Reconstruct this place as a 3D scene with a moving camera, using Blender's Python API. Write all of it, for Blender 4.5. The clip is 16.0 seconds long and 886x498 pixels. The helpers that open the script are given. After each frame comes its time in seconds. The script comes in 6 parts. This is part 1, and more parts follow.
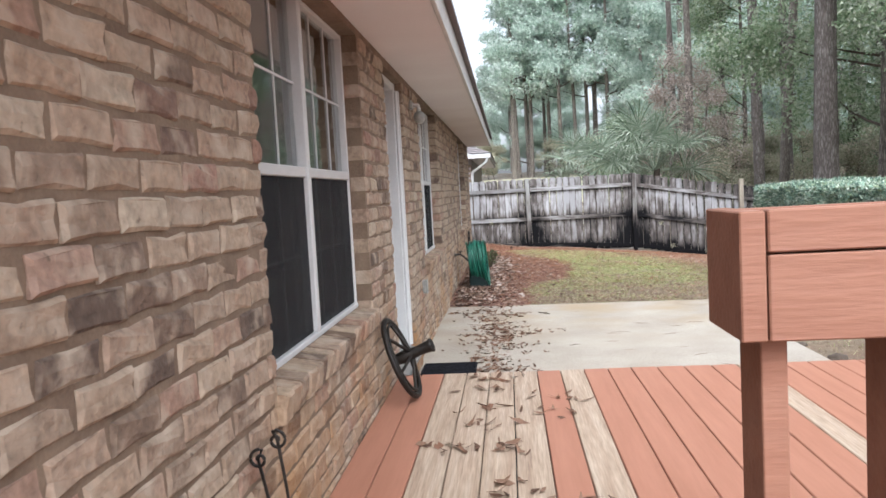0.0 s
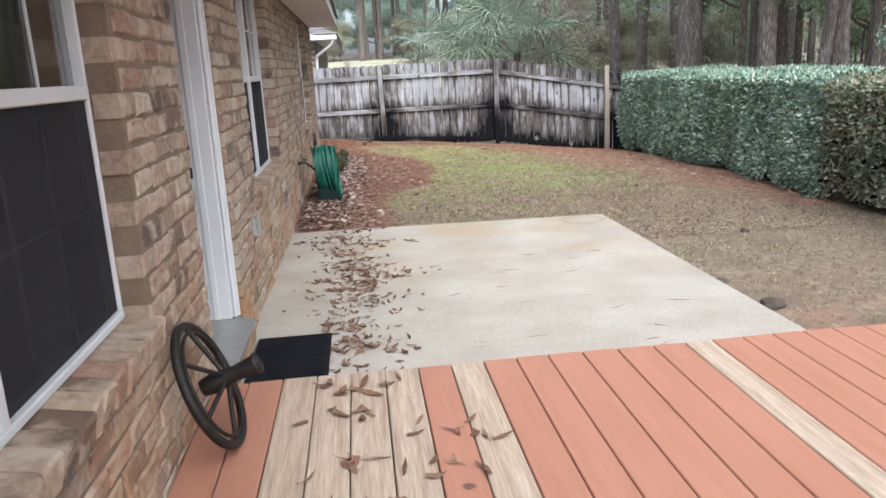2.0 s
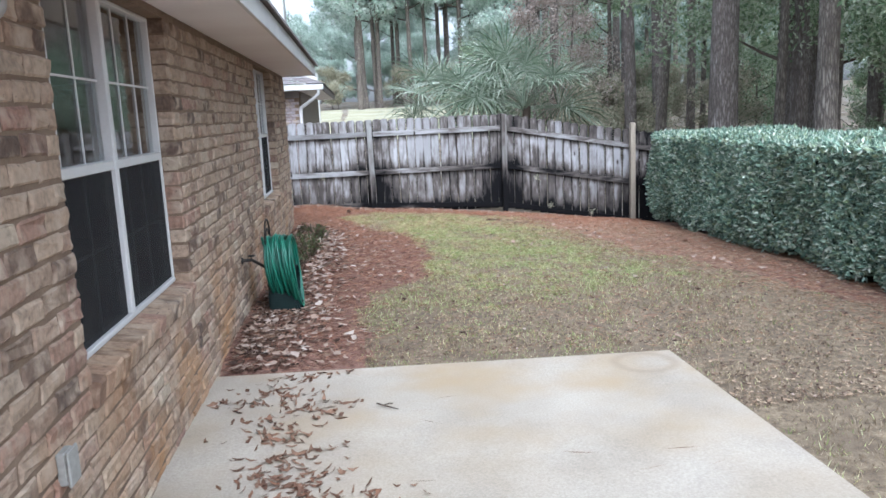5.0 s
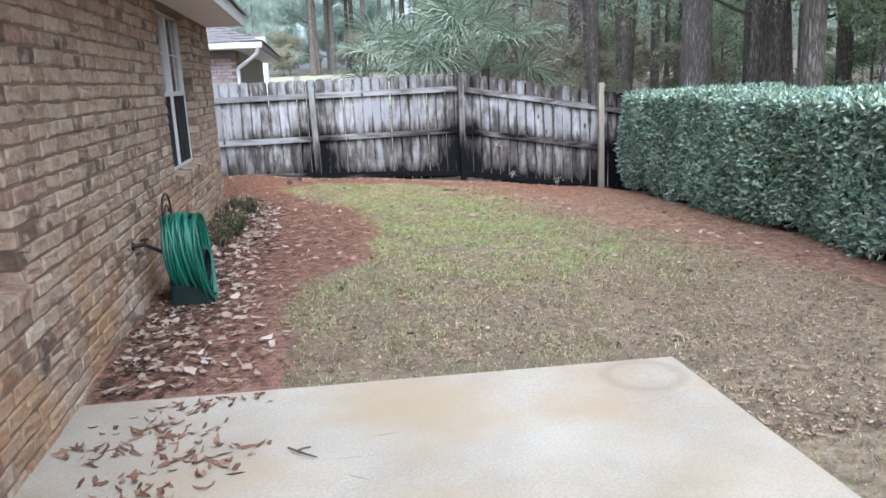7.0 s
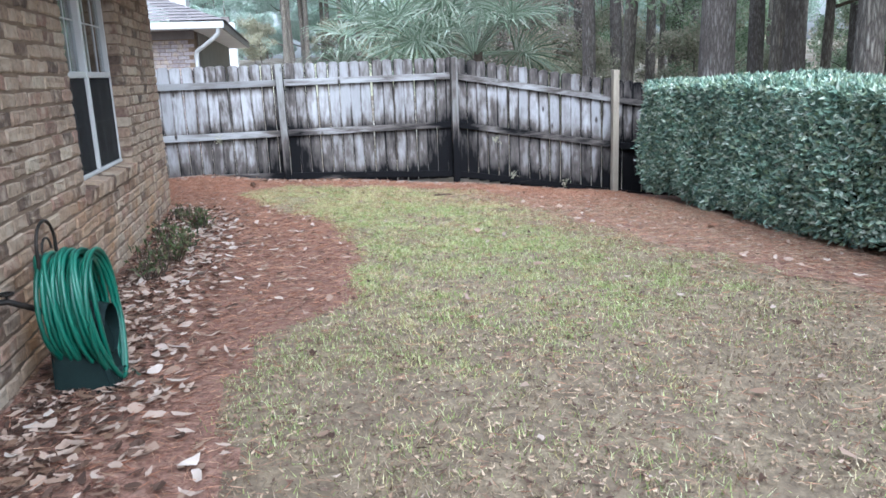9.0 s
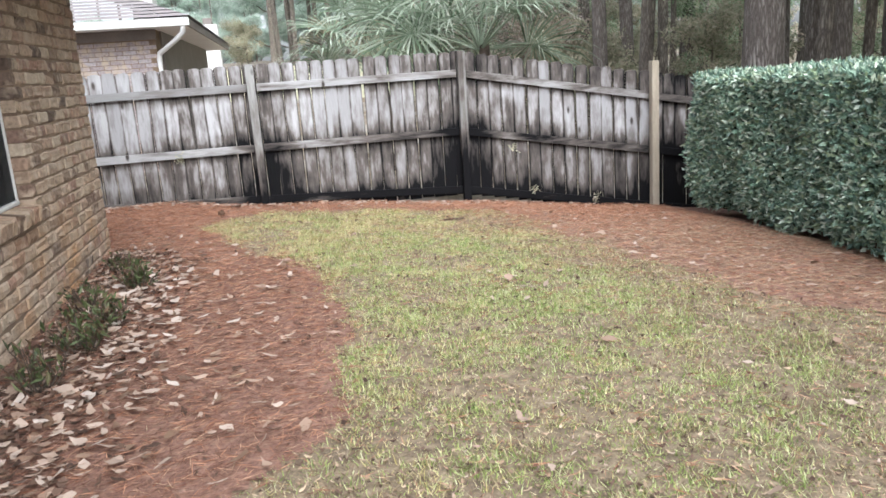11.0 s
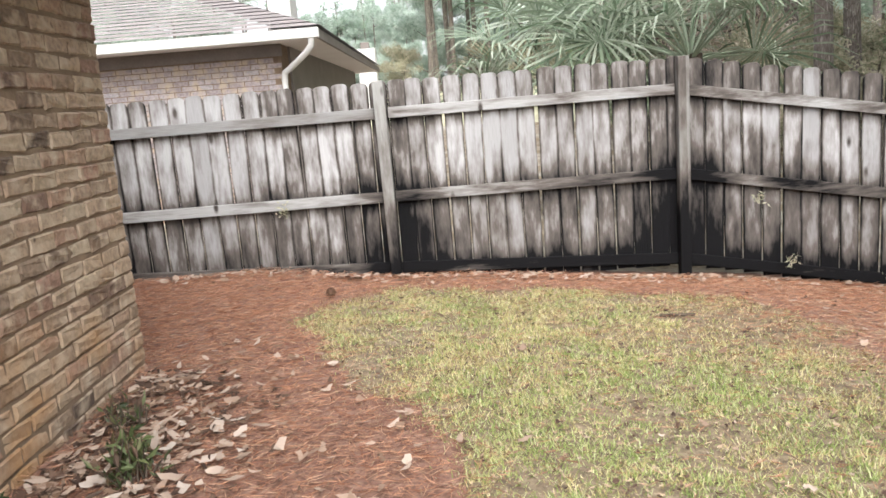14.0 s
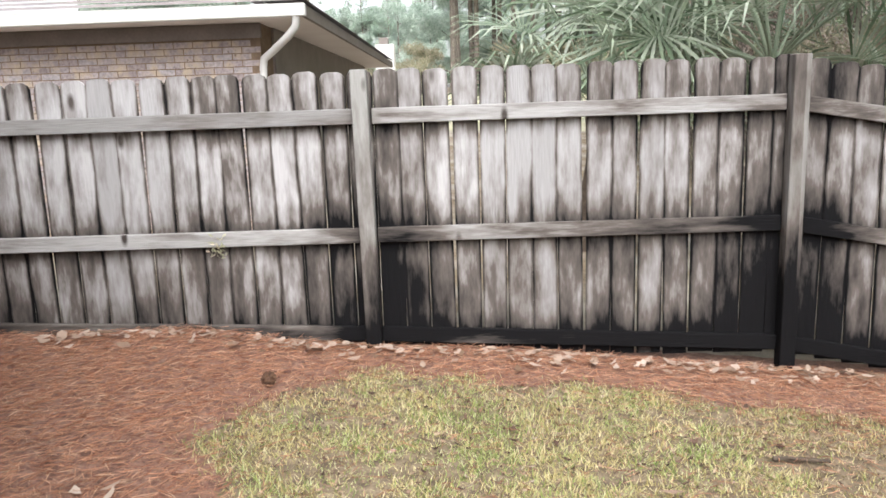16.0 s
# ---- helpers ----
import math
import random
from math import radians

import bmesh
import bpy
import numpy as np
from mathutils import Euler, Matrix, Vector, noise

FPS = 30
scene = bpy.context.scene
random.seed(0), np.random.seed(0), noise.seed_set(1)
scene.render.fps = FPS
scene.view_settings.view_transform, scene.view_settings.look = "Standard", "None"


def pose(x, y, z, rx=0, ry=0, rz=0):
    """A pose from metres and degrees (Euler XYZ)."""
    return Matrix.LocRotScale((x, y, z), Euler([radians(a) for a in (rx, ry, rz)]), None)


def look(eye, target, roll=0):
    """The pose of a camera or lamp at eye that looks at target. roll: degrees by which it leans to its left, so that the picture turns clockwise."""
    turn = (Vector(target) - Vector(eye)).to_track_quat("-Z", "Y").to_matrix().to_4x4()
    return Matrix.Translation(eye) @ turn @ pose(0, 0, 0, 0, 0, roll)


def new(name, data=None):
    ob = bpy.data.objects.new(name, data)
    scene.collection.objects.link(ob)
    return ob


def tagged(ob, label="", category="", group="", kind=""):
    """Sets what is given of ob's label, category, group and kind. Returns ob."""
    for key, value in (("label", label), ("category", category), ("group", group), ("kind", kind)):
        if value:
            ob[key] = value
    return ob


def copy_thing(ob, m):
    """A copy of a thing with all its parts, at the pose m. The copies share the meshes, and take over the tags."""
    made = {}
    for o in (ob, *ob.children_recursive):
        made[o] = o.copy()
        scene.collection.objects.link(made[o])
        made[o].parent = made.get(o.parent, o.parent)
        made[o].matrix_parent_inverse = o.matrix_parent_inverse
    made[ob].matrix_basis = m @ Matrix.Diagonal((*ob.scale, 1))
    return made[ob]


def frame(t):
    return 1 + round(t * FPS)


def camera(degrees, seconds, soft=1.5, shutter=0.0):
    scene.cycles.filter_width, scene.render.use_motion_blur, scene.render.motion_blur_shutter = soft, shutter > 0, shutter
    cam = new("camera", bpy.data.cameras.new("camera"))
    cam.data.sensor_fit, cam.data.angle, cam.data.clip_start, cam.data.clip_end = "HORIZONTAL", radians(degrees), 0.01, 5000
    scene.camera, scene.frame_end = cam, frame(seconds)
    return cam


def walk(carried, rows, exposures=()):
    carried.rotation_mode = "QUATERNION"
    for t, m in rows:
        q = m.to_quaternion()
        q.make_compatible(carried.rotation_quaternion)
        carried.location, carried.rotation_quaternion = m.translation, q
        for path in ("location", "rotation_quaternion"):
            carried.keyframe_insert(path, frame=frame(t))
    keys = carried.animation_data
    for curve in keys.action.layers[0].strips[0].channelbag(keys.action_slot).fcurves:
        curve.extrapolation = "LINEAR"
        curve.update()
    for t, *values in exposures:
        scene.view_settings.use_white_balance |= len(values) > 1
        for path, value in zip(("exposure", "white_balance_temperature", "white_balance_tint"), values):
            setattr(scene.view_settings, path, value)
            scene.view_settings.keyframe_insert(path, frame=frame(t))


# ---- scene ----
cam = camera(59.9, 16.0, soft=1.6, shutter=0.12)
METRES, EYE, TILT, LEAN, TURN = 14.1, 1.365, -0.5, 0.0, 5.0
ROWS = [
    (0.0, 0.0, 0.0, 0.0, -0.2, -3.62, 3.14),
    (0.5, 0.0035, 0.0257, -0.0001, -2.59, -3.84, 2.54),
    (1.0, 0.0017, 0.0594, -0.0002, -5.95, -5.15, 2.91),
    (1.5, 0.003, 0.0914, -0.0031, -9.9, -9.63, 3.07),
    (2.0, 0.0071, 0.1196, 0.0113, -11.39, -12.91, 3.21),
    (2.5, 0.0113, 0.1394, 0.0202, -12.78, -12.66, 3.99),
    (3.0, 0.017, 0.1672, 0.0233, -13.72, -10.74, 3.16),
    (3.5, 0.0246, 0.1988, 0.0223, -11.82, -9.53, 2.04),
    (6.0, 0.0598, 0.3413, 0.0237, -11.31, -9.53, 2.96),
    (6.5, 0.0669, 0.3583, 0.0224, -13.46, -10.95, 2.74),
    (7.0, 0.0692, 0.3777, 0.0128, -14.4, -11.93, 2.83),
    (7.5, 0.0725, 0.4036, 0.0077, -14.72, -12.81, 3.16),
    (8.0, 0.0773, 0.4354, 0.0088, -14.27, -12.48, 2.81),
    (8.5, 0.0827, 0.4703, 0.0089, -15.45, -12.24, 2.31),
    (9.0, 0.0861, 0.5055, 0.0079, -16.18, -12.57, 2.42),
    (11.5, 0.1199, 0.6692, 0.0088, -16.34, -12.77, 4.67),
    (12.0, 0.1273, 0.7027, 0.0072, -13.22, -12.18, 4.85),
    (12.5, 0.1339, 0.7376, 0.0048, -13.84, -12.82, 5.14),
    (13.0, 0.1358, 0.7694, 0.0063, -7.43, -11.28, 4.24),
    (13.5, 0.1383, 0.8045, 0.0072, -6.24, -10.26, 4.58),
    (14.0, 0.1413, 0.8377, 0.0075, -5.29, -10.13, 4.68),
    (14.5, 0.1418, 0.8743, 0.0089, -4.52, -9.7, 5.56),
    (15.0, 0.1482, 0.9076, 0.0077, -5.47, -10.9, 4.78),
    (15.5, 0.153, 0.943, 0.0082, -4.78, -11.55, 3.33),
    (16.0, 0.1597, 0.9748, 0.009, -3.72, -9.91, 1.99),
]
walk(cam, [(t, pose(0, 0, EYE, TILT, LEAN, TURN) @ pose(METRES * x, METRES * y, METRES * z, 90 + pitch, roll, yaw)) for t, x, y, z, yaw, pitch, roll in ROWS],
     [(0.0, 1.17, 5880, 10), (1.0, 1.15, 5840, 10), (2.0, 1.12, 5800, 10), (3.5, 1.12, 5380, 9), (7.5, 1.2, 5380, 9), (9.2, 1.33, 5200, 7), (11.4, 1.36, 6200, 9), (12.5, 1.4, 6450, 9), (14.4, 1.38, 6450, 9), (16.0, 1.32, 6400, 10)])

# ---- world, sun, exposure ----
world = bpy.data.worlds.new("overcast_sky")
scene.world = world
world.use_nodes = True
wn = world.node_tree
sky = wn.nodes.new("ShaderNodeTexSky")
sky.sky_type, sky.sun_disc = "NISHITA", False
sky.sun_elevation, sky.sun_rotation = radians(49), radians(170)
sky.air_density, sky.dust_density = 1.0, 4.0
grey = wn.nodes.new("ShaderNodeHueSaturation")
grey.inputs["Saturation"].default_value = 0.2
wn.links.new(sky.outputs[0], grey.inputs["Color"])
wn.links.new(grey.outputs[0], wn.nodes["Background"].inputs["Color"])
wn.nodes["Background"].inputs["Strength"].default_value = 0.15
sun = new("sun", bpy.data.lights.new("sun", "SUN"))
sun.data.energy, sun.data.angle, sun.data.color = 1.4, radians(60), (1.0, 0.985, 0.96)
sun.matrix_world = look((2, -12, 14), (0, 0, 0))

# ---- mesh helpers ----
rng = np.random.default_rng(7)


def mesh_of(name, verts, faces, mat=None, smooth=False):
    """A mesh from vertices and faces that all have the same number of corners."""
    verts, faces = np.asarray(verts, np.float32).reshape(-1, 3), np.asarray(faces, np.int32)
    me = bpy.data.meshes.new(name)
    k = faces.shape[1]
    me.vertices.add(len(verts))
    me.vertices.foreach_set("co", verts.ravel())
    me.loops.add(faces.size)
    me.loops.foreach_set("vertex_index", faces.ravel())
    me.polygons.add(len(faces))
    me.polygons.foreach_set("loop_start", np.arange(0, faces.size, k, dtype=np.int32))
    me.polygons.foreach_set("use_smooth", np.full(len(faces), smooth))
    if mat:
        me.materials.append(mat)
    me.update(calc_edges=True)
    return me


def bm_mesh(name, bm, mat=None, smooth=False):
    me = bpy.data.meshes.new(name)
    bmesh.ops.recalc_face_normals(bm, faces=bm.faces[:])
    for f in bm.faces:
        f.smooth = smooth
    bm.to_mesh(me)
    bm.free()
    if mat:
        me.materials.append(mat)
    return me


def part(name, me, parent, label="", m=None):
    ob = new(name, me)
    ob.parent = parent
    if m is not None:
        ob.matrix_basis = m
    if label:
        ob["label"] = label
    return ob


def box(bm, x0, x1, y0, y1, z0, z1, bevel=0.0):
    """Adds a box, with its edges rounded."""
    r = bmesh.ops.create_cube(bm, size=1)
    for v in r["verts"]:
        v.co = Vector(((x0 + x1) / 2 + v.co.x * (x1 - x0), (y0 + y1) / 2 + v.co.y * (y1 - y0), (z0 + z1) / 2 + v.co.z * (z1 - z0)))
    if bevel:
        edges = list({e for v in r["verts"] for e in v.link_edges})
        bmesh.ops.bevel(bm, geom=edges, offset=bevel, segments=1, affect="EDGES")
    return bm


def box_mesh(name, x0, x1, y0, y1, z0, z1, mat, bevel=0.003):
    return bm_mesh(name, box(bmesh.new(), x0, x1, y0, y1, z0, z1, bevel), mat)


def tube_np(points, radii, sides=8):
    """Vertices and quads of a tube along the points."""
    pts = np.asarray(points, float)
    n = len(pts)
    rad = np.broadcast_to(np.asarray(radii, float), (n,))
    t = np.gradient(pts, axis=0)
    t /= np.linalg.norm(t, axis=1, keepdims=True) + 1e-9
    ref = np.array([0, 0, 1.0]) if abs(t[:, 2]).mean() < 0.8 else np.array([1.0, 0, 0])
    u = np.cross(t, ref)
    u /= np.linalg.norm(u, axis=1, keepdims=True) + 1e-9
    w = np.cross(t, u)
    a = np.linspace(0, 2 * np.pi, sides, endpoint=False)
    v = pts[:, None] + rad[:, None, None] * (np.cos(a)[None, :, None] * u[:, None] + np.sin(a)[None, :, None] * w[:, None])
    i, j = np.meshgrid(np.arange(n - 1), np.arange(sides), indexing="ij")
    k = (j + 1) % sides
    f = np.stack([i * sides + j, i * sides + k, (i + 1) * sides + k, (i + 1) * sides + j], -1).reshape(-1, 4)
    return v.reshape(-1, 3), f


def join_np(pieces):
    vs, fs, o = [], [], 0
    for v, f in pieces:
        vs.append(v)
        fs.append(f + o)
        o += len(v)
    return np.concatenate(vs), np.concatenate(fs)


def tubes(name, lines, mat, sides=8):
    """One mesh of several tubes: (points, radii) each."""
    v, f = join_np([tube_np(p, r, sides) for p, r in lines])
    return mesh_of(name, v, f, mat, True)


# ---- materials ----
def material(name, colours, scale=6.0, rough=0.8, bump=0.2, bump_scale=60.0, stretch=(1, 1, 1), by="noise", metal=0.0, fine=0.25, spec=0.5):
    """Colours blended by noise in metres, or by each object's or island's own random number, with finer grain over it and relief."""
    m = bpy.data.materials.new(name)
    m.use_nodes = True
    nt = m.node_tree
    N, L = nt.nodes, nt.links
    b = N["Principled BSDF"]
    geo = N.new("ShaderNodeNewGeometry")
    mp = N.new("ShaderNodeMapping")
    mp.inputs["Scale"].default_value = stretch
    L.new(geo.outputs["Position"], mp.inputs["Vector"])
    big = N.new("ShaderNodeTexNoise")
    big.inputs["Scale"].default_value, big.inputs["Detail"].default_value = scale, 5
    L.new(mp.outputs[0], big.inputs["Vector"])
    ramp = N.new("ShaderNodeValToRGB")
    els = ramp.color_ramp.elements
    lo, hi = (0.3, 0.7) if by == "noise" else (0.05, 0.95)
    while len(els) < len(colours):
        els.new(0.5)
    for i, c in enumerate(colours):
        els[i].position = lo + (hi - lo) * i / max(1, len(colours) - 1)
        els[i].color = (*c, 1)
    if by == "object":
        L.new(N.new("ShaderNodeObjectInfo").outputs["Random"], ramp.inputs[0])
    elif by == "island":
        L.new(geo.outputs["Random Per Island"], ramp.inputs[0])
    else:
        L.new(big.outputs[0], ramp.inputs[0])
    small = N.new("ShaderNodeTexNoise")
    small.inputs["Scale"].default_value, small.inputs["Detail"].default_value = bump_scale, 6
    L.new(mp.outputs[0], small.inputs["Vector"])
    mix = N.new("ShaderNodeMix")
    mix.data_type, mix.blend_type = "RGBA", "OVERLAY"
    mix.inputs["Factor"].default_value = fine
    L.new(ramp.outputs[0], mix.inputs["A"])
    L.new(small.outputs[0], mix.inputs["B"])
    L.new(mix.outputs["Result"], b.inputs["Base Color"])
    b.inputs["Roughness"].default_value, b.inputs["Metallic"].default_value = rough, metal
    b.inputs["Specular IOR Level"].default_value = spec
    if bump:
        bp = N.new("ShaderNodeBump")
        bp.inputs["Strength"].default_value, bp.inputs["Distance"].default_value = bump, 0.01
        L.new(small.outputs[0], bp.inputs["Height"])
        L.new(bp.outputs[0], b.inputs["Normal"])
    return m


def leaf_material(name, colours, rough=0.5, through_light=0.25, spec=0.4):
    m = material(name, colours, by="island", rough=rough, bump=0, fine=0.15, bump_scale=30, spec=spec)
    nt = m.node_tree
    b = nt.nodes["Principled BSDF"]
    t = nt.nodes.new("ShaderNodeBsdfTranslucent")
    nt.links.new(b.inputs["Base Color"].links[0].from_socket, t.inputs["Color"])
    mx = nt.nodes.new("ShaderNodeMixShader")
    mx.inputs[0].default_value = through_light
    nt.links.new(b.outputs[0], mx.inputs[1])
    nt.links.new(t.outputs[0], mx.inputs[2])
    nt.links.new(mx.outputs[0], nt.nodes["Material Output"].inputs["Surface"])
    return m


def add_stain_or_gleam(N, L, colour, axis, start, full, tint, scale):
    """A rusty stain, or the pale gleam behind the fence, that spreads along one axis from start to full, broken up by
    noise.
    """
    geo = N.new("ShaderNodeNewGeometry")
    sep = N.new("ShaderNodeSeparateXYZ")
    L.new(geo.outputs["Position"], sep.inputs[0])
    reach = N.new("ShaderNodeMapRange")
    reach.inputs["From Min"].default_value, reach.inputs["From Max"].default_value = start, full
    L.new(sep.outputs[axis], reach.inputs["Value"])
    nz = N.new("ShaderNodeTexNoise")
    nz.inputs["Scale"].default_value, nz.inputs["Detail"].default_value = scale, 6
    L.new(geo.outputs["Position"], nz.inputs["Vector"])
    cut = N.new("ShaderNodeMapRange")
    cut.inputs["From Min"].default_value, cut.inputs["From Max"].default_value = 0.42, 0.72
    L.new(nz.outputs[0], cut.inputs["Value"])
    mul = N.new("ShaderNodeMath")
    mul.operation = "MULTIPLY"
    L.new(reach.outputs[0], mul.inputs[0])
    L.new(cut.outputs[0], mul.inputs[1])
    mix = N.new("ShaderNodeMix")
    mix.data_type = "RGBA"
    L.new(mul.outputs[0], mix.inputs["Factor"])
    L.new(colour, mix.inputs["A"])
    mix.inputs["B"].default_value = tint
    return mix.outputs["Result"]


BRICKS = [(0.153, 0.105, 0.076), (0.280, 0.204, 0.144), (0.330, 0.243, 0.172), (0.294, 0.206, 0.148), (0.365, 0.280, 0.201), (0.322, 0.234, 0.164), (0.263, 0.156, 0.112), (0.351, 0.263, 0.189), (0.308, 0.227, 0.160), (0.231, 0.162, 0.116), (0.410, 0.336, 0.250), (0.277, 0.166, 0.124), (0.107, 0.074, 0.055)]


def brick_material(name, by, colours=BRICKS):
    """Tumbled brick: each one its own tone, with pale smears and dark pits."""
    m = material(name, colours, by=by, rough=0.9, bump=0.9, bump_scale=38, fine=0.65)
    nt = m.node_tree
    N, L = nt.nodes, nt.links
    b = N["Principled BSDF"]
    geo = N.new("ShaderNodeNewGeometry")
    n1 = N.new("ShaderNodeTexNoise")
    n1.inputs["Scale"].default_value, n1.inputs["Detail"].default_value = 9, 8
    L.new(geo.outputs["Position"], n1.inputs["Vector"])
    r1 = N.new("ShaderNodeValToRGB")
    r1.color_ramp.elements[0].position, r1.color_ramp.elements[1].position = 0.48, 0.68
    L.new(n1.outputs[0], r1.inputs[0])
    mx = N.new("ShaderNodeMix")
    mx.data_type = "RGBA"
    L.new(r1.outputs[0], mx.inputs["Factor"])
    L.new(b.inputs["Base Color"].links[0].from_socket, mx.inputs["A"])
    mx.inputs["B"].default_value = (0.41, 0.325, 0.245, 1)
    n2 = N.new("ShaderNodeTexNoise")
    n2.inputs["Scale"].default_value, n2.inputs["Detail"].default_value = 28, 4
    L.new(geo.outputs["Position"], n2.inputs["Vector"])
    r2 = N.new("ShaderNodeValToRGB")
    r2.color_ramp.elements[0].position, r2.color_ramp.elements[1].position = 0.66, 0.76
    L.new(n2.outputs[0], r2.inputs[0])
    mx2 = N.new("ShaderNodeMix")
    mx2.data_type = "RGBA"
    L.new(r2.outputs[0], mx2.inputs["Factor"])
    L.new(mx.outputs["Result"], mx2.inputs["A"])
    mx2.inputs["B"].default_value = (0.12, 0.085, 0.06, 1)
    L.new(add_stain_or_gleam(N, L, mx2.outputs["Result"], 2, 0.92, 0.25, (0.34, 0.18, 0.075, 1), 2.2), b.inputs["Base Color"])
    return m


M_BRICK = brick_material("tumbled_brick", "object")
M_BRICK_I = brick_material("tumbled_brick_joined", "island")
M_MORTAR = material("mortar", [(0.145, 0.098, 0.066), (0.215, 0.152, 0.103)], 8, 0.95, 0.4, 90)
# pinkish brick greyed: the haze over the neighbour's house is in the colour
M_BRICK_FAR = brick_material("pinkish_brick", "island", [(0.30, 0.25, 0.25), (0.35, 0.30, 0.30), (0.25, 0.205, 0.205), (0.33, 0.295, 0.3)])
M_WHITE = material("white_paint", [(0.532, 0.524, 0.509), (0.608, 0.6, 0.585)], 3, 0.5, 0.08, 80, fine=0.1)
M_SOFFIT = material("soffit_board", [(0.77, 0.72, 0.71), (0.83, 0.79, 0.78)], 1.5, 0.6, 0.05, 40, fine=0.08)
M_FASCIA = material("fascia_brown", [(0.152, 0.129, 0.118), (0.205, 0.175, 0.16)], 3, 0.6, 0.1, 40)
M_SHINGLE = material("grey_shingle", [(0.20, 0.178, 0.178), (0.245, 0.218, 0.216), (0.22, 0.19, 0.188)], by="island", rough=0.95, bump=0.5, bump_scale=120, fine=0.4)
M_ROOM = material("room_paint", [(0.243, 0.228, 0.205), (0.274, 0.258, 0.236)], 2, 0.9, 0)
M_DARK_DOOR = material("dark_blue_door", [(0.010, 0.012, 0.018), (0.016, 0.019, 0.028)], 3, 0.85, 0.05, 40, spec=0.15)
M_BLACK_IRON = material("black_iron", [(0.015, 0.014, 0.013), (0.04, 0.032, 0.026)], 25, 0.55, 0.3, 120, metal=0.6)
M_RUBBER = material("black_rubber", [(0.005, 0.005, 0.007), (0.011, 0.011, 0.014)], 12, 0.85, 0.4, 150, spec=0.15)
M_METAL = material("dull_aluminium", [(0.319, 0.312, 0.296), (0.418, 0.403, 0.38)], 7, 0.45, 0.1, 60, metal=0.7)
M_CONCRETE = material("broom_concrete", [(0.30, 0.257, 0.205), (0.35, 0.307, 0.252), (0.395, 0.352, 0.295)], 1.7, 0.9, 0.25, 90, fine=0.38)
_nt = M_CONCRETE.node_tree
_base = _nt.nodes["Principled BSDF"].inputs["Base Color"]
_nt.links.new(add_stain_or_gleam(_nt.nodes, _nt.links, _base.links[0].from_socket, 1, 6.4, 8.6, (0.335, 0.25, 0.15, 1), 1.3), _base)
M_REDDECK = material("red_deck_stain", [(0.33, 0.145, 0.088), (0.352, 0.158, 0.098), (0.372, 0.17, 0.107)], 3, 0.65, 0.08, 12, (6, 0.5, 6), fine=0.06)
M_BAREDECK = material("bare_pine_board", [(0.30, 0.21, 0.147), (0.38, 0.285, 0.205), (0.44, 0.345, 0.262)], 5, 0.75, 0.3, 20, (7, 0.35, 7), fine=0.4)
M_SOIL = material("thatch_and_soil", [(0.10, 0.072, 0.046), (0.175, 0.132, 0.085), (0.255, 0.202, 0.135)], 16, 0.95, 0.8, 70, fine=0.8)
_nt = M_SOIL.node_tree
_base = _nt.nodes["Principled BSDF"].inputs["Base Color"]
_nt.links.new(add_stain_or_gleam(_nt.nodes, _nt.links, _base.links[0].from_socket, 1, 12.6, 10.2, (0.125, 0.093, 0.062, 1), 2.2), _base)
# pale behind the fence: white light in the picket gaps, put into the colour
_nt.links.new(add_stain_or_gleam(_nt.nodes, _nt.links, _base.links[0].from_socket, 1, 18.3, 18.7, (0.36, 0.33, 0.29, 1), 1.2), _base)
_nt.links.new(add_stain_or_gleam(_nt.nodes, _nt.links, _base.links[0].from_socket, 1, 7.4, 5.4, (0.24, 0.125, 0.085, 1), 1.6), _base)
# the deck's red stain again, darkened: the railing's shade is in the colour
M_REDRAIL = material("shaded_red_rail_stain", [(0.235, 0.105, 0.065), (0.262, 0.122, 0.077), (0.285, 0.138, 0.09)], 3, 0.75, 0.25, 16, (0.7, 6, 6), fine=0.15)
M_STRAW = material("pine_straw", [(0.129, 0.065, 0.046), (0.198, 0.106, 0.076), (0.251, 0.152, 0.114)], 20, 0.95, 0.9, 60, fine=0.9)


def node_math(N, L, op, a, b=None, c=None):
    """One arithmetic node; numbers or sockets as inputs."""
    n = N.new("ShaderNodeMath")
    n.operation = op
    for k, v in enumerate((a, b, c)):
        if v is None:
            continue
        if isinstance(v, (int, float)):
            n.inputs[k].default_value = v
        else:
            L.new(v, n.inputs[k])
    return n.outputs[0]


def edge_wear(N, L, rough_noise):
    """Mildew along both edges of each picket, ragged, and some boards worse than others."""
    tc = N.new("ShaderNodeTexCoord")
    sx = N.new("ShaderNodeSeparateXYZ")
    L.new(tc.outputs["Object"], sx.inputs[0])
    e = N.new("ShaderNodeMapRange")
    e.interpolation_type = "SMOOTHSTEP"
    e.inputs["From Min"].default_value, e.inputs["From Max"].default_value = 0.054, 0.077
    e.inputs["To Min"].default_value, e.inputs["To Max"].default_value = 0.0, 0.75
    L.new(node_math(N, L, "ABSOLUTE", sx.outputs[0]), e.inputs["Value"])
    ragged = node_math(N, L, "MULTIPLY", e.outputs[0], rough_noise)
    own = node_math(N, L, "MULTIPLY_ADD", N.new("ShaderNodeObjectInfo").outputs["Random"], 0.22, -0.11)
    return node_math(N, L, "ADD", ragged, own)


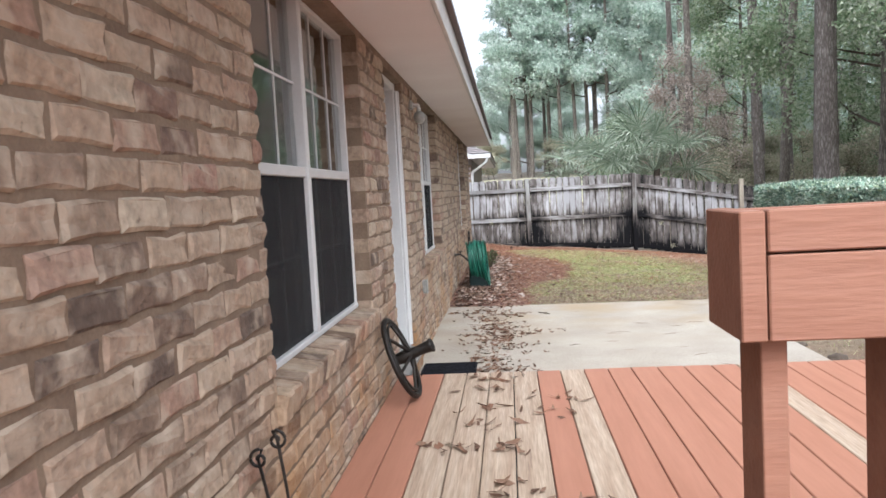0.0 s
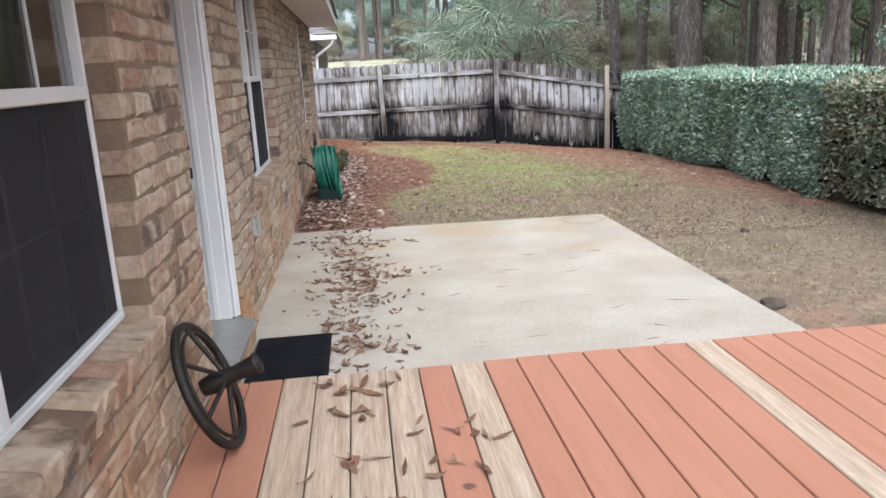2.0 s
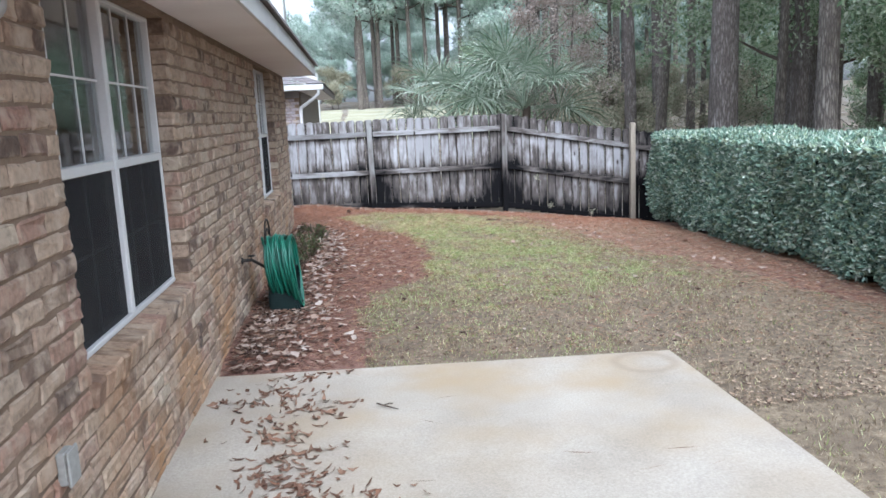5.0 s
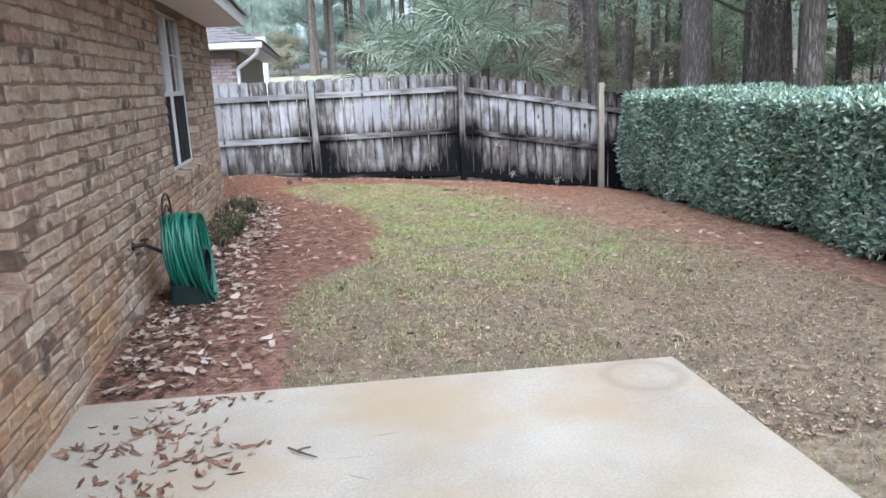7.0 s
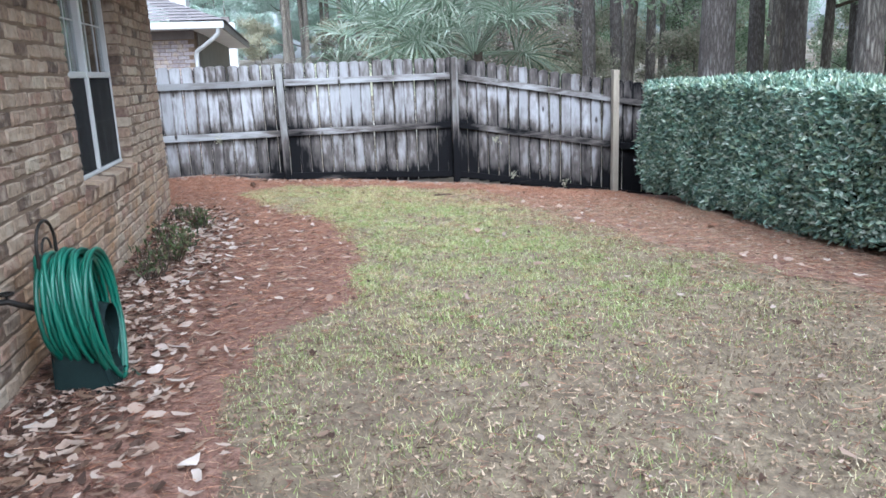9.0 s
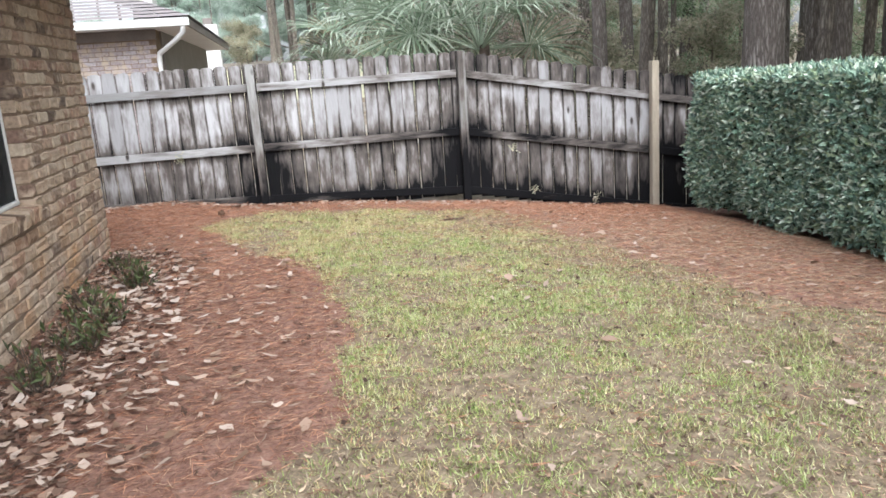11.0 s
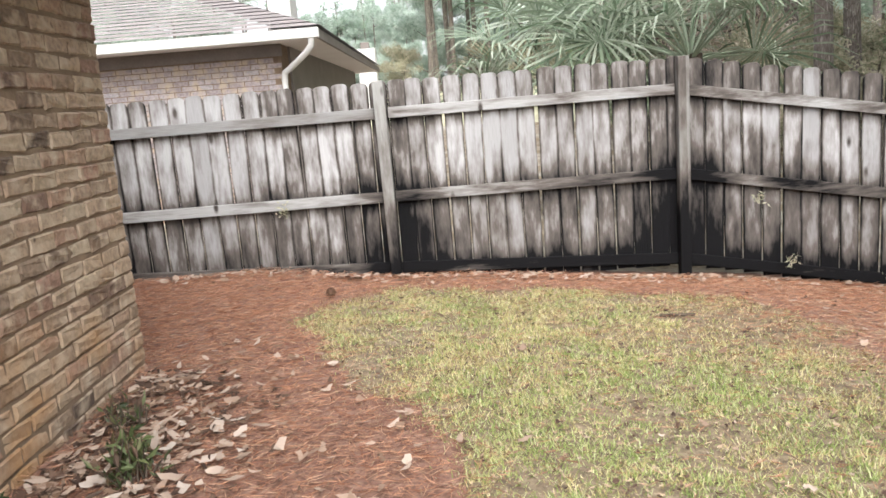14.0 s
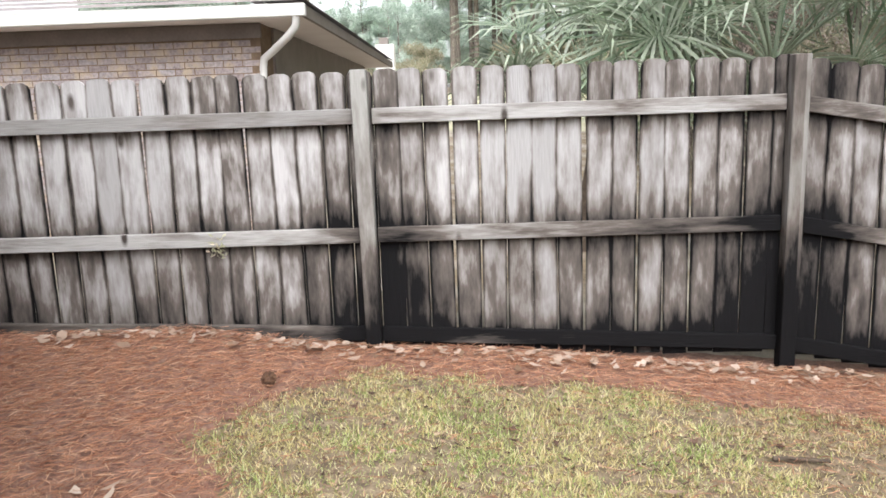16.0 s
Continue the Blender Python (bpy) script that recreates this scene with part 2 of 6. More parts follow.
def add_knots(N, L, colour):
    """Dark oval knots scattered through the boards."""
    geo = N.new("ShaderNodeNewGeometry")
    mp = N.new("ShaderNodeMapping")
    mp.inputs["Scale"].default_value = (7.5, 7.5, 3.2)
    L.new(geo.outputs["Position"], mp.inputs["Vector"])
    vo = N.new("ShaderNodeTexVoronoi")
    vo.inputs["Scale"].default_value = 1.0
    L.new(mp.outputs[0], vo.inputs["Vector"])
    sep = N.new("ShaderNodeSeparateColor")
    L.new(vo.outputs["Color"], sep.inputs[0])
    some = N.new("ShaderNodeMath")
    some.operation = "GREATER_THAN"
    some.inputs[1].default_value = 0.6
    L.new(sep.outputs[0], some.inputs[0])
    near = N.new("ShaderNodeMapRange")
    near.inputs["From Min"].default_value, near.inputs["From Max"].default_value = 0.20, 0.08
    L.new(vo.outputs["Distance"], near.inputs["Value"])
    mul = N.new("ShaderNodeMath")
    mul.operation = "MULTIPLY"
    L.new(some.outputs[0], mul.inputs[0])
    L.new(near.outputs[0], mul.inputs[1])
    mix = N.new("ShaderNodeMix")
    mix.data_type = "RGBA"
    L.new(mul.outputs[0], mix.inputs["Factor"])
    L.new(colour, mix.inputs["A"])
    mix.inputs["B"].default_value = (0.05, 0.042, 0.038, 1)
    return mix.outputs["Result"]


# mildew by height; peaks at 0.355 and 0.765 paint the shadow below each rail
PICKET_STAIN_AND_SHADE = ((0.0, 0.70), (0.04, 0.50), (0.09, 0.36), (0.18, 0.27), (0.29, 0.22), (0.335, 0.34), (0.355, 0.42), (0.405, 0.40), (0.44, 0.24), (0.52, 0.07), (0.69, 0.03), (0.735, 0.22), (0.765, 0.34), (0.82, 0.15), (0.90, 0.12), (0.95, 0.18), (1.0, 0.26))
RAIL_BANDS = ((0.0, 0.45), (0.08, 0.42), (0.2, 0.06), (1.0, 0.0))
POST_BANDS = ((0.0, 0.75), (0.12, 0.55), (0.30, 0.30), (0.42, 0.05), (0.85, 0.0), (1.0, 0.10))


def fence_material(name, tones, bands, edge=False, grain=(9, 9, 0.6), stain=(10, 10, 2.6), near_post=0.38, old_low=0.05, old_top=0.2, dark_mid=0.0):
    """Silver-grey cedar; brown then black mildew creeps up from the foot, from the rails and out from the posts; the
    pickets' bands also paint the shadow under each rail.
    """
    m = material(name, tones, by="object", rough=0.9, bump=0.5, bump_scale=12, stretch=grain, fine=0.2)
    nt = m.node_tree
    N, L = nt.nodes, nt.links
    b = N["Principled BSDF"]
    geo = N.new("ShaderNodeNewGeometry")
    sep = N.new("ShaderNodeSeparateXYZ")
    L.new(geo.outputs["Position"], sep.inputs[0])
    mp = N.new("ShaderNodeMapping")
    mp.inputs["Scale"].default_value = stain
    L.new(geo.outputs["Position"], mp.inputs["Vector"])
    n1 = N.new("ShaderNodeTexNoise")
    n1.noise_dimensions = "4D"
    n1.inputs["Scale"].default_value, n1.inputs["Detail"].default_value, n1.inputs["Roughness"].default_value = 1.0, 6, 0.6
    L.new(mp.outputs[0], n1.inputs["Vector"])
    L.new(node_math(N, L, "MULTIPLY", N.new("ShaderNodeObjectInfo").outputs["Random"], 40.0), n1.inputs["W"])
    n0 = N.new("ShaderNodeTexNoise")
    n0.inputs["Scale"].default_value = 1.3
    L.new(geo.outputs["Position"], n0.inputs["Vector"])
    slope = node_math(N, L, "MULTIPLY", node_math(N, L, "MAXIMUM", node_math(N, L, "SUBTRACT", sep.outputs[0], 2.94), 0.0), 0.17)
    height = node_math(N, L, "DIVIDE", node_math(N, L, "ADD", sep.outputs[2], slope), 1.7)
    band = N.new("ShaderNodeValToRGB")
    els = band.color_ramp.elements
    while len(els) < len(bands):
        els.new(0.5)
    for el, (q, v) in zip(els, bands):
        el.position, el.color = q, (v, v, v, 1)
    L.new(height, band.inputs[0])
    gap = node_math(N, L, "PINGPONG", node_math(N, L, "ADD", sep.outputs[0], 24.4 - 0.54), 1.22)
    post = N.new("ShaderNodeMapRange")
    post.inputs["From Min"].default_value, post.inputs["From Max"].default_value = 0.46, 0.05
    post.inputs["To Min"].default_value, post.inputs["To Max"].default_value = 0.0, near_post
    L.new(gap, post.inputs["Value"])
    low = N.new("ShaderNodeMapRange")
    low.inputs["From Min"].default_value, low.inputs["From Max"].default_value = 0.80, 0.36
    low.inputs["To Min"].default_value, low.inputs["To Max"].default_value = 0.25, 1.0
    L.new(height, low.inputs["Value"])
    blotch = node_math(N, L, "MULTIPLY_ADD", n1.outputs[0], 1.35, -0.175)
    total = node_math(N, L, "ADD", node_math(N, L, "MULTIPLY_ADD", n0.outputs[0], 0.55, blotch), band.outputs[0])
    sheltered = N.new("ShaderNodeMapRange")
    sheltered.inputs["From Min"].default_value, sheltered.inputs["From Max"].default_value = -1.3, -0.3
    sheltered.inputs["To Min"].default_value = 0.15
    L.new(sep.outputs[0], sheltered.inputs["Value"])
    total = node_math(N, L, "MULTIPLY_ADD", node_math(N, L, "MULTIPLY", post.outputs[0], sheltered.outputs[0]), low.outputs[0], total)
    # the panel that runs down to the hedge is older
    tip = N.new("ShaderNodeMapRange")
    tip.inputs["From Min"].default_value, tip.inputs["From Max"].default_value = 0.72, 0.86
    tip.inputs["To Min"].default_value, tip.inputs["To Max"].default_value = old_low, old_top
    L.new(height, tip.inputs["Value"])
    total = node_math(N, L, "MULTIPLY_ADD", node_math(N, L, "GREATER_THAN", sep.outputs[0], 2.9), tip.outputs[0], total)
    # damp spreads over the right half of the middle panel
    damp_ = N.new("ShaderNodeMapRange")
    damp_.inputs["From Min"].default_value, damp_.inputs["From Max"].default_value = 0.7, 2.8
    damp_.inputs["To Max"].default_value = 0.16
    L.new(sep.outputs[0], damp_.inputs["Value"])
    fresh = node_math(N, L, "LESS_THAN", sep.outputs[0], 2.97)
    total = node_math(N, L, "MULTIPLY_ADD", damp_.outputs[0], fresh, total)
    if dark_mid:
        along = N.new("ShaderNodeMapRange")
        along.inputs["From Min"].default_value, along.inputs["From Max"].default_value = 0.5, 1.4
        along.inputs["To Max"].default_value = dark_mid
        L.new(sep.outputs[0], along.inputs["Value"])
        total = node_math(N, L, "MULTIPLY_ADD", along.outputs[0], node_math(N, L, "LESS_THAN", height, 0.6), total)
    if edge:
        total = node_math(N, L, "ADD", total, edge_wear(N, L, n1.outputs[0]))
    r = N.new("ShaderNodeMapRange")
    r.inputs["From Min"].default_value, r.inputs["From Max"].default_value = 0.75, 1.43
    L.new(total, r.inputs["Value"])
    wood = add_knots(N, L, b.inputs["Base Color"].links[0].from_socket)
    for lo, hi, tint in ((0.0, 0.5, (0.125, 0.108, 0.098, 1)), (0.42, 1.0, (0.006, 0.006, 0.007, 1))):
        f = N.new("ShaderNodeMapRange")
        f.inputs["From Min"].default_value, f.inputs["From Max"].default_value = lo, hi
        f.inputs["To Max"].default_value = 0.98
        L.new(r.outputs[0], f.inputs["Value"])
        mx = N.new("ShaderNodeMix")
        mx.data_type = "RGBA"
        L.new(f.outputs[0], mx.inputs["Factor"])
        L.new(wood, mx.inputs["A"])
        mx.inputs["B"].default_value = tint
        wood = mx.outputs["Result"]
    b.inputs["Specular IOR Level"].default_value = 0.06
    L.new(wood, b.inputs["Base Color"])
    return m


M_FENCE = fence_material("weathered_post", ((0.22, 0.215, 0.205), (0.29, 0.285, 0.275)), POST_BANDS, near_post=0.05)
M_PICKET = fence_material("weathered_pickets", ((0.29, 0.283, 0.287), (0.37, 0.362, 0.368), (0.45, 0.44, 0.446)), PICKET_STAIN_AND_SHADE, True)
M_RAIL = fence_material("weathered_rail", ((0.23, 0.225, 0.222), (0.285, 0.28, 0.277), (0.33, 0.323, 0.32)), RAIL_BANDS, grain=(0.6, 9, 9), stain=(2.4, 16, 16), near_post=0.5, old_low=0.12, old_top=0.34, dark_mid=0.26)


def add_ring(m, centre, radius, tint):
    """A round rusty mark that a pot left on the slab."""
    N, L = m.node_tree.nodes, m.node_tree.links
    base = N["Principled BSDF"].inputs["Base Color"]
    far = N.new("ShaderNodeVectorMath")
    far.operation = "DISTANCE"
    far.inputs[1].default_value = centre
    L.new(N.new("ShaderNodeNewGeometry").outputs["Position"], far.inputs[0])
    line = N.new("ShaderNodeMapRange")
    line.interpolation_type = "SMOOTHSTEP"
    line.inputs["From Min"].default_value, line.inputs["From Max"].default_value = 0.06, 0.0
    line.inputs["To Max"].default_value = 0.4
    L.new(node_math(N, L, "ABSOLUTE", node_math(N, L, "SUBTRACT", far.outputs["Value"], radius)), line.inputs["Value"])
    mix = N.new("ShaderNodeMix")
    mix.data_type = "RGBA"
    L.new(line.outputs[0], mix.inputs["Factor"])
    L.new(base.links[0].from_socket, mix.inputs["A"])
    mix.inputs["B"].default_value = tint
    L.new(mix.outputs["Result"], base)


add_ring(M_CONCRETE, (2.06, 8.90, -0.028), 0.19, (0.22, 0.165, 0.115, 1))
M_NEWPOST = material("pale_treated_post", [(0.289, 0.243, 0.19), (0.365, 0.312, 0.243)], 4, 0.85, 0.3, 25, (4, 4, 0.5), fine=0.4)


def glass_material():
    m = bpy.data.materials.new("window_glass")
    m.use_nodes = True
    b = m.node_tree.nodes["Principled BSDF"]
    b.inputs["Base Color"].default_value = (0.9, 0.95, 0.93, 1)
    b.inputs["Roughness"].default_value, b.inputs["Transmission Weight"].default_value, b.inputs["IOR"].default_value = 0.02, 1.0, 1.5
    return m


def screen_material():
    """Dark insect screen: fine wires that let a little light through."""
    m = material("insect_screen", [(0.018, 0.018, 0.020), (0.026, 0.026, 0.028)], 4, 0.8, 0, spec=0.3)
    nt = m.node_tree
    t = nt.nodes.new("ShaderNodeBsdfTransparent")
    mx = nt.nodes.new("ShaderNodeMixShader")
    mx.inputs[0].default_value = 0.34
    nt.links.new(nt.nodes["Principled BSDF"].outputs[0], mx.inputs[1])
    nt.links.new(t.outputs[0], mx.inputs[2])
    nt.links.new(mx.outputs[0], nt.nodes["Material Output"].inputs["Surface"])
    return m


M_GLASS, M_SCREEN = glass_material(), screen_material()

# ---- ground ----
WALL, PATIO, DECK, SOFFIT = -0.78, 0.0, 0.176, 2.30
HOUSE_END = 16.05


def ground_z(x, y):
    """The lie of the land: level by the patio, falling to the far corner by the hedge, rising again far beyond the fence."""
    x, y = np.asarray(x, float), np.asarray(y, float)
    u = np.clip((x + 0.5) / 5.8, -0.15, 1.25)
    v = np.clip((y - 8) / 10.3, 0, 1.05) ** 2
    near, back = -0.055 - 0.09 * u, 0.04 - 0.40 * u - 0.14 * u * u
    z = near * (1 - v) + back * v
    far = np.clip((y - 27) / 35, 0, 1.6)
    bed = 0.05 * np.exp(-((x + 0.6) / 0.45) ** 2) * np.clip((y - 9.3) / 0.25, 0, 1)
    return z * (1 - np.clip(far * 2, 0, 1)) + far * 2.1 + bed + 0.012 * np.sin(x * 2.3 + y * 1.1) * np.sin(y * 1.7 - x)


def stretch_axis(lo, a, b, hi, step):
    inner = np.arange(a, b + 1e-6, step)
    out = b + (hi - b) * np.linspace(0, 1, 22)[1:] ** 2.2
    back = a - (a - lo) * np.linspace(0, 1, 22)[1:] ** 2.2
    return np.concatenate([back[::-1], inner, out])


def sheet(name, xs, ys, zf, mat, keep=None):
    gx, gy = np.meshgrid(xs, ys)
    v = np.stack([gx, gy, zf(gx, gy)], -1).reshape(-1, 3)
    i, j = np.meshgrid(np.arange(len(ys) - 1), np.arange(len(xs) - 1), indexing="ij")
    w = len(xs)
    f = np.stack([i * w + j, i * w + j + 1, (i + 1) * w + j + 1, (i + 1) * w + j], -1).reshape(-1, 4)
    if keep is not None:
        f = f[keep(*(v[f].mean(1)[:, :2].T))]
    return mesh_of(name, v, f, mat, True)


def under(x, y):
    """Ground sinks below the slab and the deck."""
    z = ground_z(x, y)
    z = np.where(((x < 2.25) & (y < 9.02)) | ((x < 0.1) & (y < 9.26)), np.minimum(z, -0.16), z)
    return z


ground = new("ground", sheet("ground", stretch_axis(-400, -1, 7, 400, 0.12), stretch_axis(-300, 4, 19, 500, 0.12), under, M_SOIL))
tagged(ground, "thin winter turf and brown soil of a back yard", "ground", kind="structure")

# outlines of the straw beds: (y, x) along the house and along the hedge
BED = [(9.2, 0.30), (9.6, 0.27), (10.3, 0.15), (10.8, 0.17), (11.5, 0.27), (12.05, 0.8), (13, 0.97), (14, 1.06), (15.4, 0.78), (16.2, 0.12), (17.1, -0.08), (17.6, 0.05), (18.5, 0.3)]
EDGE = [(5, 4.8), (9, 4.75), (10.6, 4.5), (12, 4.2), (13.5, 3.8), (14.5, 3.55), (16, 3.35), (17.0, 3.3), (18.5, 3.2)]


def wob(x, y):
    return 0.05 * np.sin(5.1 * y + 1.3 * x) + 0.035 * np.sin(11.7 * y + 2) + 0.03 * np.sin(9.1 * x + 0.7)


def in_straw(x, y):
    x, y = np.asarray(x, float), np.asarray(y, float)
    b = np.interp(y, [p[0] for p in BED], [p[1] for p in BED]) + wob(x, y)
    e = np.interp(y, [p[0] for p in EDGE], [p[1] for p in EDGE]) + 1.5 * wob(x, y)
    s = np.interp(x, [0, 0.5, 1.7, 2.9, 3.5], [17.65, 17.88, 17.84, 17.62, 17.2]) + wob(y, x)
    return ((x < b) & (y > 9.1)) | ((x > e) & (y > 9.3)) | (y > s)


# yellow-green paled so that the fence gaps show a whiter light
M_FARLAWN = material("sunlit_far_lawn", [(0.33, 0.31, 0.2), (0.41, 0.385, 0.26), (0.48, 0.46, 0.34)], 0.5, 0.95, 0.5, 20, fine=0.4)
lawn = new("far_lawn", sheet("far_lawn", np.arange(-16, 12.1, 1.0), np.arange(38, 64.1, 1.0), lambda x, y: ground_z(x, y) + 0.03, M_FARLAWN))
tagged(lawn, "open yellow-green grass rising beyond the fence", "grass", kind="structure")
straw = new("pine_straw_bed", sheet("straw", np.arange(-3.5, 7.4, 0.06), np.arange(9.0, 18.6, 0.06), lambda x, y: ground_z(x, y) + 0.006 + 0.004 * np.sin(23 * x) * np.sin(19 * y), M_STRAW,
                                    lambda x, y: in_straw(x, y) & ~((x < 2.35) & (y < 9.30 - 0.058 * (x + 0.8)))))
tagged(straw, "reddish-brown pine straw mulch with fallen leaves", "mulch bed", kind="structure")

# patio slab, its far edge a little askew
bm = bmesh.new()
low = [bm.verts.new((x, y, -0.2)) for x, y in ((WALL - 0.04, 4.9), (2.31, 4.9), (2.33, 9.12), (WALL - 0.04, 9.30))]
top = [bm.verts.new((x, y, z)) for (x, y), z in zip(((WALL - 0.04, 4.9), (2.31, 4.9), (2.33, 9.12), (WALL - 0.04, 9.30)), (0.006, 0.0, -0.03, -0.025))]
bm.faces.new(top)
for k in range(4):
    bm.faces.new((low[k], low[(k + 1) % 4], top[(k + 1) % 4], top[k]))
bmesh.ops.bevel(bm, geom=[e for e in bm.edges if e.verts[0] in top and e.verts[1] in top], offset=0.012, segments=2, affect="EDGES")
patio = tagged(new("patio", bm_mesh("patio", bm, M_CONCRETE)), "pale cream concrete patio slab strewn with dry leaves", "patio", kind="structure")

# ---- the house wall ----
OPEN = {"window_1": (2.42, 4.235, 0.74, 2.26), "door_1": (5.12, 6.03, 0.12, 2.24), "window_2": (7.06, 8.82, 0.73, 2.26), "window_3": (12.63, 14.27, 0.745, 2.26)}


def wall_with_openings(x0, x1, y0, y1, z0, z1):
    """A wall across x0..x1 with through openings, as butted blocks in one mesh."""
    holes = [(a - 0.007, b + 0.007, c, d) for a, b, c, d in OPEN.values()]
    ys = sorted({y0, y1, *(q for o in holes for q in o[:2])})
    zs = sorted({z0, z1, *(q for o in holes for q in o[2:])})
    v, f, ids = [], [], {}

    def vid(i, j, k):
        if (i, j, k) not in ids:
            ids[i, j, k] = len(v)
            v.append(((x0, x1)[i], ys[j], zs[k]))
        return ids[i, j, k]

    def solid(j, k):
        if not (0 <= j < len(ys) - 1 and 0 <= k < len(zs) - 1):
            return False
        cy, cz = (ys[j] + ys[j + 1]) / 2, (zs[k] + zs[k + 1]) / 2
        return not any(a < cy < b and c < cz < d for a, b, c, d in holes)

    for j in range(len(ys) - 1):
        for k in range(len(zs) - 1):
            if not solid(j, k):
                continue
            for i in (0, 1):
                f.append([vid(i, j, k), vid(i, j + 1, k), vid(i, j + 1, k + 1), vid(i, j, k + 1)])
            for dj, dk, q in ((-1, 0, ((j, k), (j, k + 1))), (1, 0, ((j + 1, k), (j + 1, k + 1))), (0, -1, ((j, k), (j + 1, k))), (0, 1, ((j, k + 1), (j + 1, k + 1)))):
                if not solid(j + dj, k + dk):
                    (a, b), (c, d) = q
                    f.append([vid(0, a, b), vid(1, a, b), vid(1, c, d), vid(0, c, d)])
    return v, f


v, f = wall_with_openings(WALL - 0.26, WALL - 0.008, -6.0, HOUSE_END - 0.009, -0.25, SOFFIT)
wall_house = tagged(new("wall_house", mesh_of("wall_house", v, f, M_MORTAR)), "buff tumbled brick house wall with recessed mortar", "wall", kind="structure")
for nm, q in {"wall_end": (-9.0, WALL - 0.26, HOUSE_END - 0.26, HOUSE_END - 0.009), "wall_start": (-9.0, WALL - 0.26, -6.0, -5.75), "wall_rear": (-9.2, -9.0, -6.0, HOUSE_END)}.items():
    tagged(new(nm, box_mesh(nm, *q, -0.25, SOFFIT, M_MORTAR, 0)), "brick outer wall of the house", "wall", kind="structure")
tagged(new("floor", box_mesh("floor", -9.0, WALL - 0.262, -5.75, HOUSE_END - 0.27, -0.1, 0.10, M_ROOM, 0)), "plain floor inside the house", "floor", kind="structure")
tagged(new("ceiling", box_mesh("ceiling", -9.0, WALL - 0.262, -5.75, HOUSE_END - 0.27, 2.30, 2.4, M_ROOM, 0)), "plain ceiling inside the house", "ceiling", kind="structure")
tagged(new("wall_inner", box_mesh("wall_inner", -4.2, -4.1, -5.7, HOUSE_END - 0.3, 0.10, 2.30, M_ROOM, 0)), "plain inner wall of the house", "wall", kind="structure")

# ---- roof, soffit and fascia ----
roof = tagged(new("roof"), "dark shingle roof with a pale boxed soffit", "roof", kind="structure")
part("soffit", box_mesh("soffit", WALL - 0.3, -0.325, -6.1, HOUSE_END + 0.05, SOFFIT + 0.002, SOFFIT + 0.02, M_SOFFIT, 0), roof, "pale painted soffit boards")
part("fascia", box_mesh("fascia", -0.325, -0.30, -6.1, HOUSE_END + 0.08, SOFFIT - 0.015, SOFFIT + 0.13, M_WHITE), roof, "pale painted fascia board")
bm = bmesh.new()
RX, RZ = -4.9, SOFFIT + 0.14 + 0.42 * 4.6
pr = [(-0.26, SOFFIT + 0.13), (RX, RZ), (-9.5, SOFFIT + 0.13), (-9.5, SOFFIT + 0.17), (RX, RZ + 0.05), (-0.26, SOFFIT + 0.155)]
ends = [[bm.verts.new((x, y, z)) for x, z in pr] for y in (-6.2, HOUSE_END + 0.10)]
bm.faces.new(ends[0]), bm.faces.new(ends[1])
for k in range(6):
    bm.faces.new((ends[0][k], ends[0][(k + 1) % 6], ends[1][(k + 1) % 6], ends[1][k]))
part("shingles", bm_mesh("shingles", bm, M_SHINGLE), roof, "grey-brown asphalt shingles")
bm = bmesh.new()
for y in (HOUSE_END - 0.12, -5.9):
    a = [bm.verts.new((x, y, z)) for x, z in ((-0.33, SOFFIT + 0.02), (RX, RZ), (-9.3, SOFFIT + 0.02))]
    bm.faces.new(a)
part("gable", bm_mesh("gable", bm, M_SOFFIT), roof, "painted gable boarding")


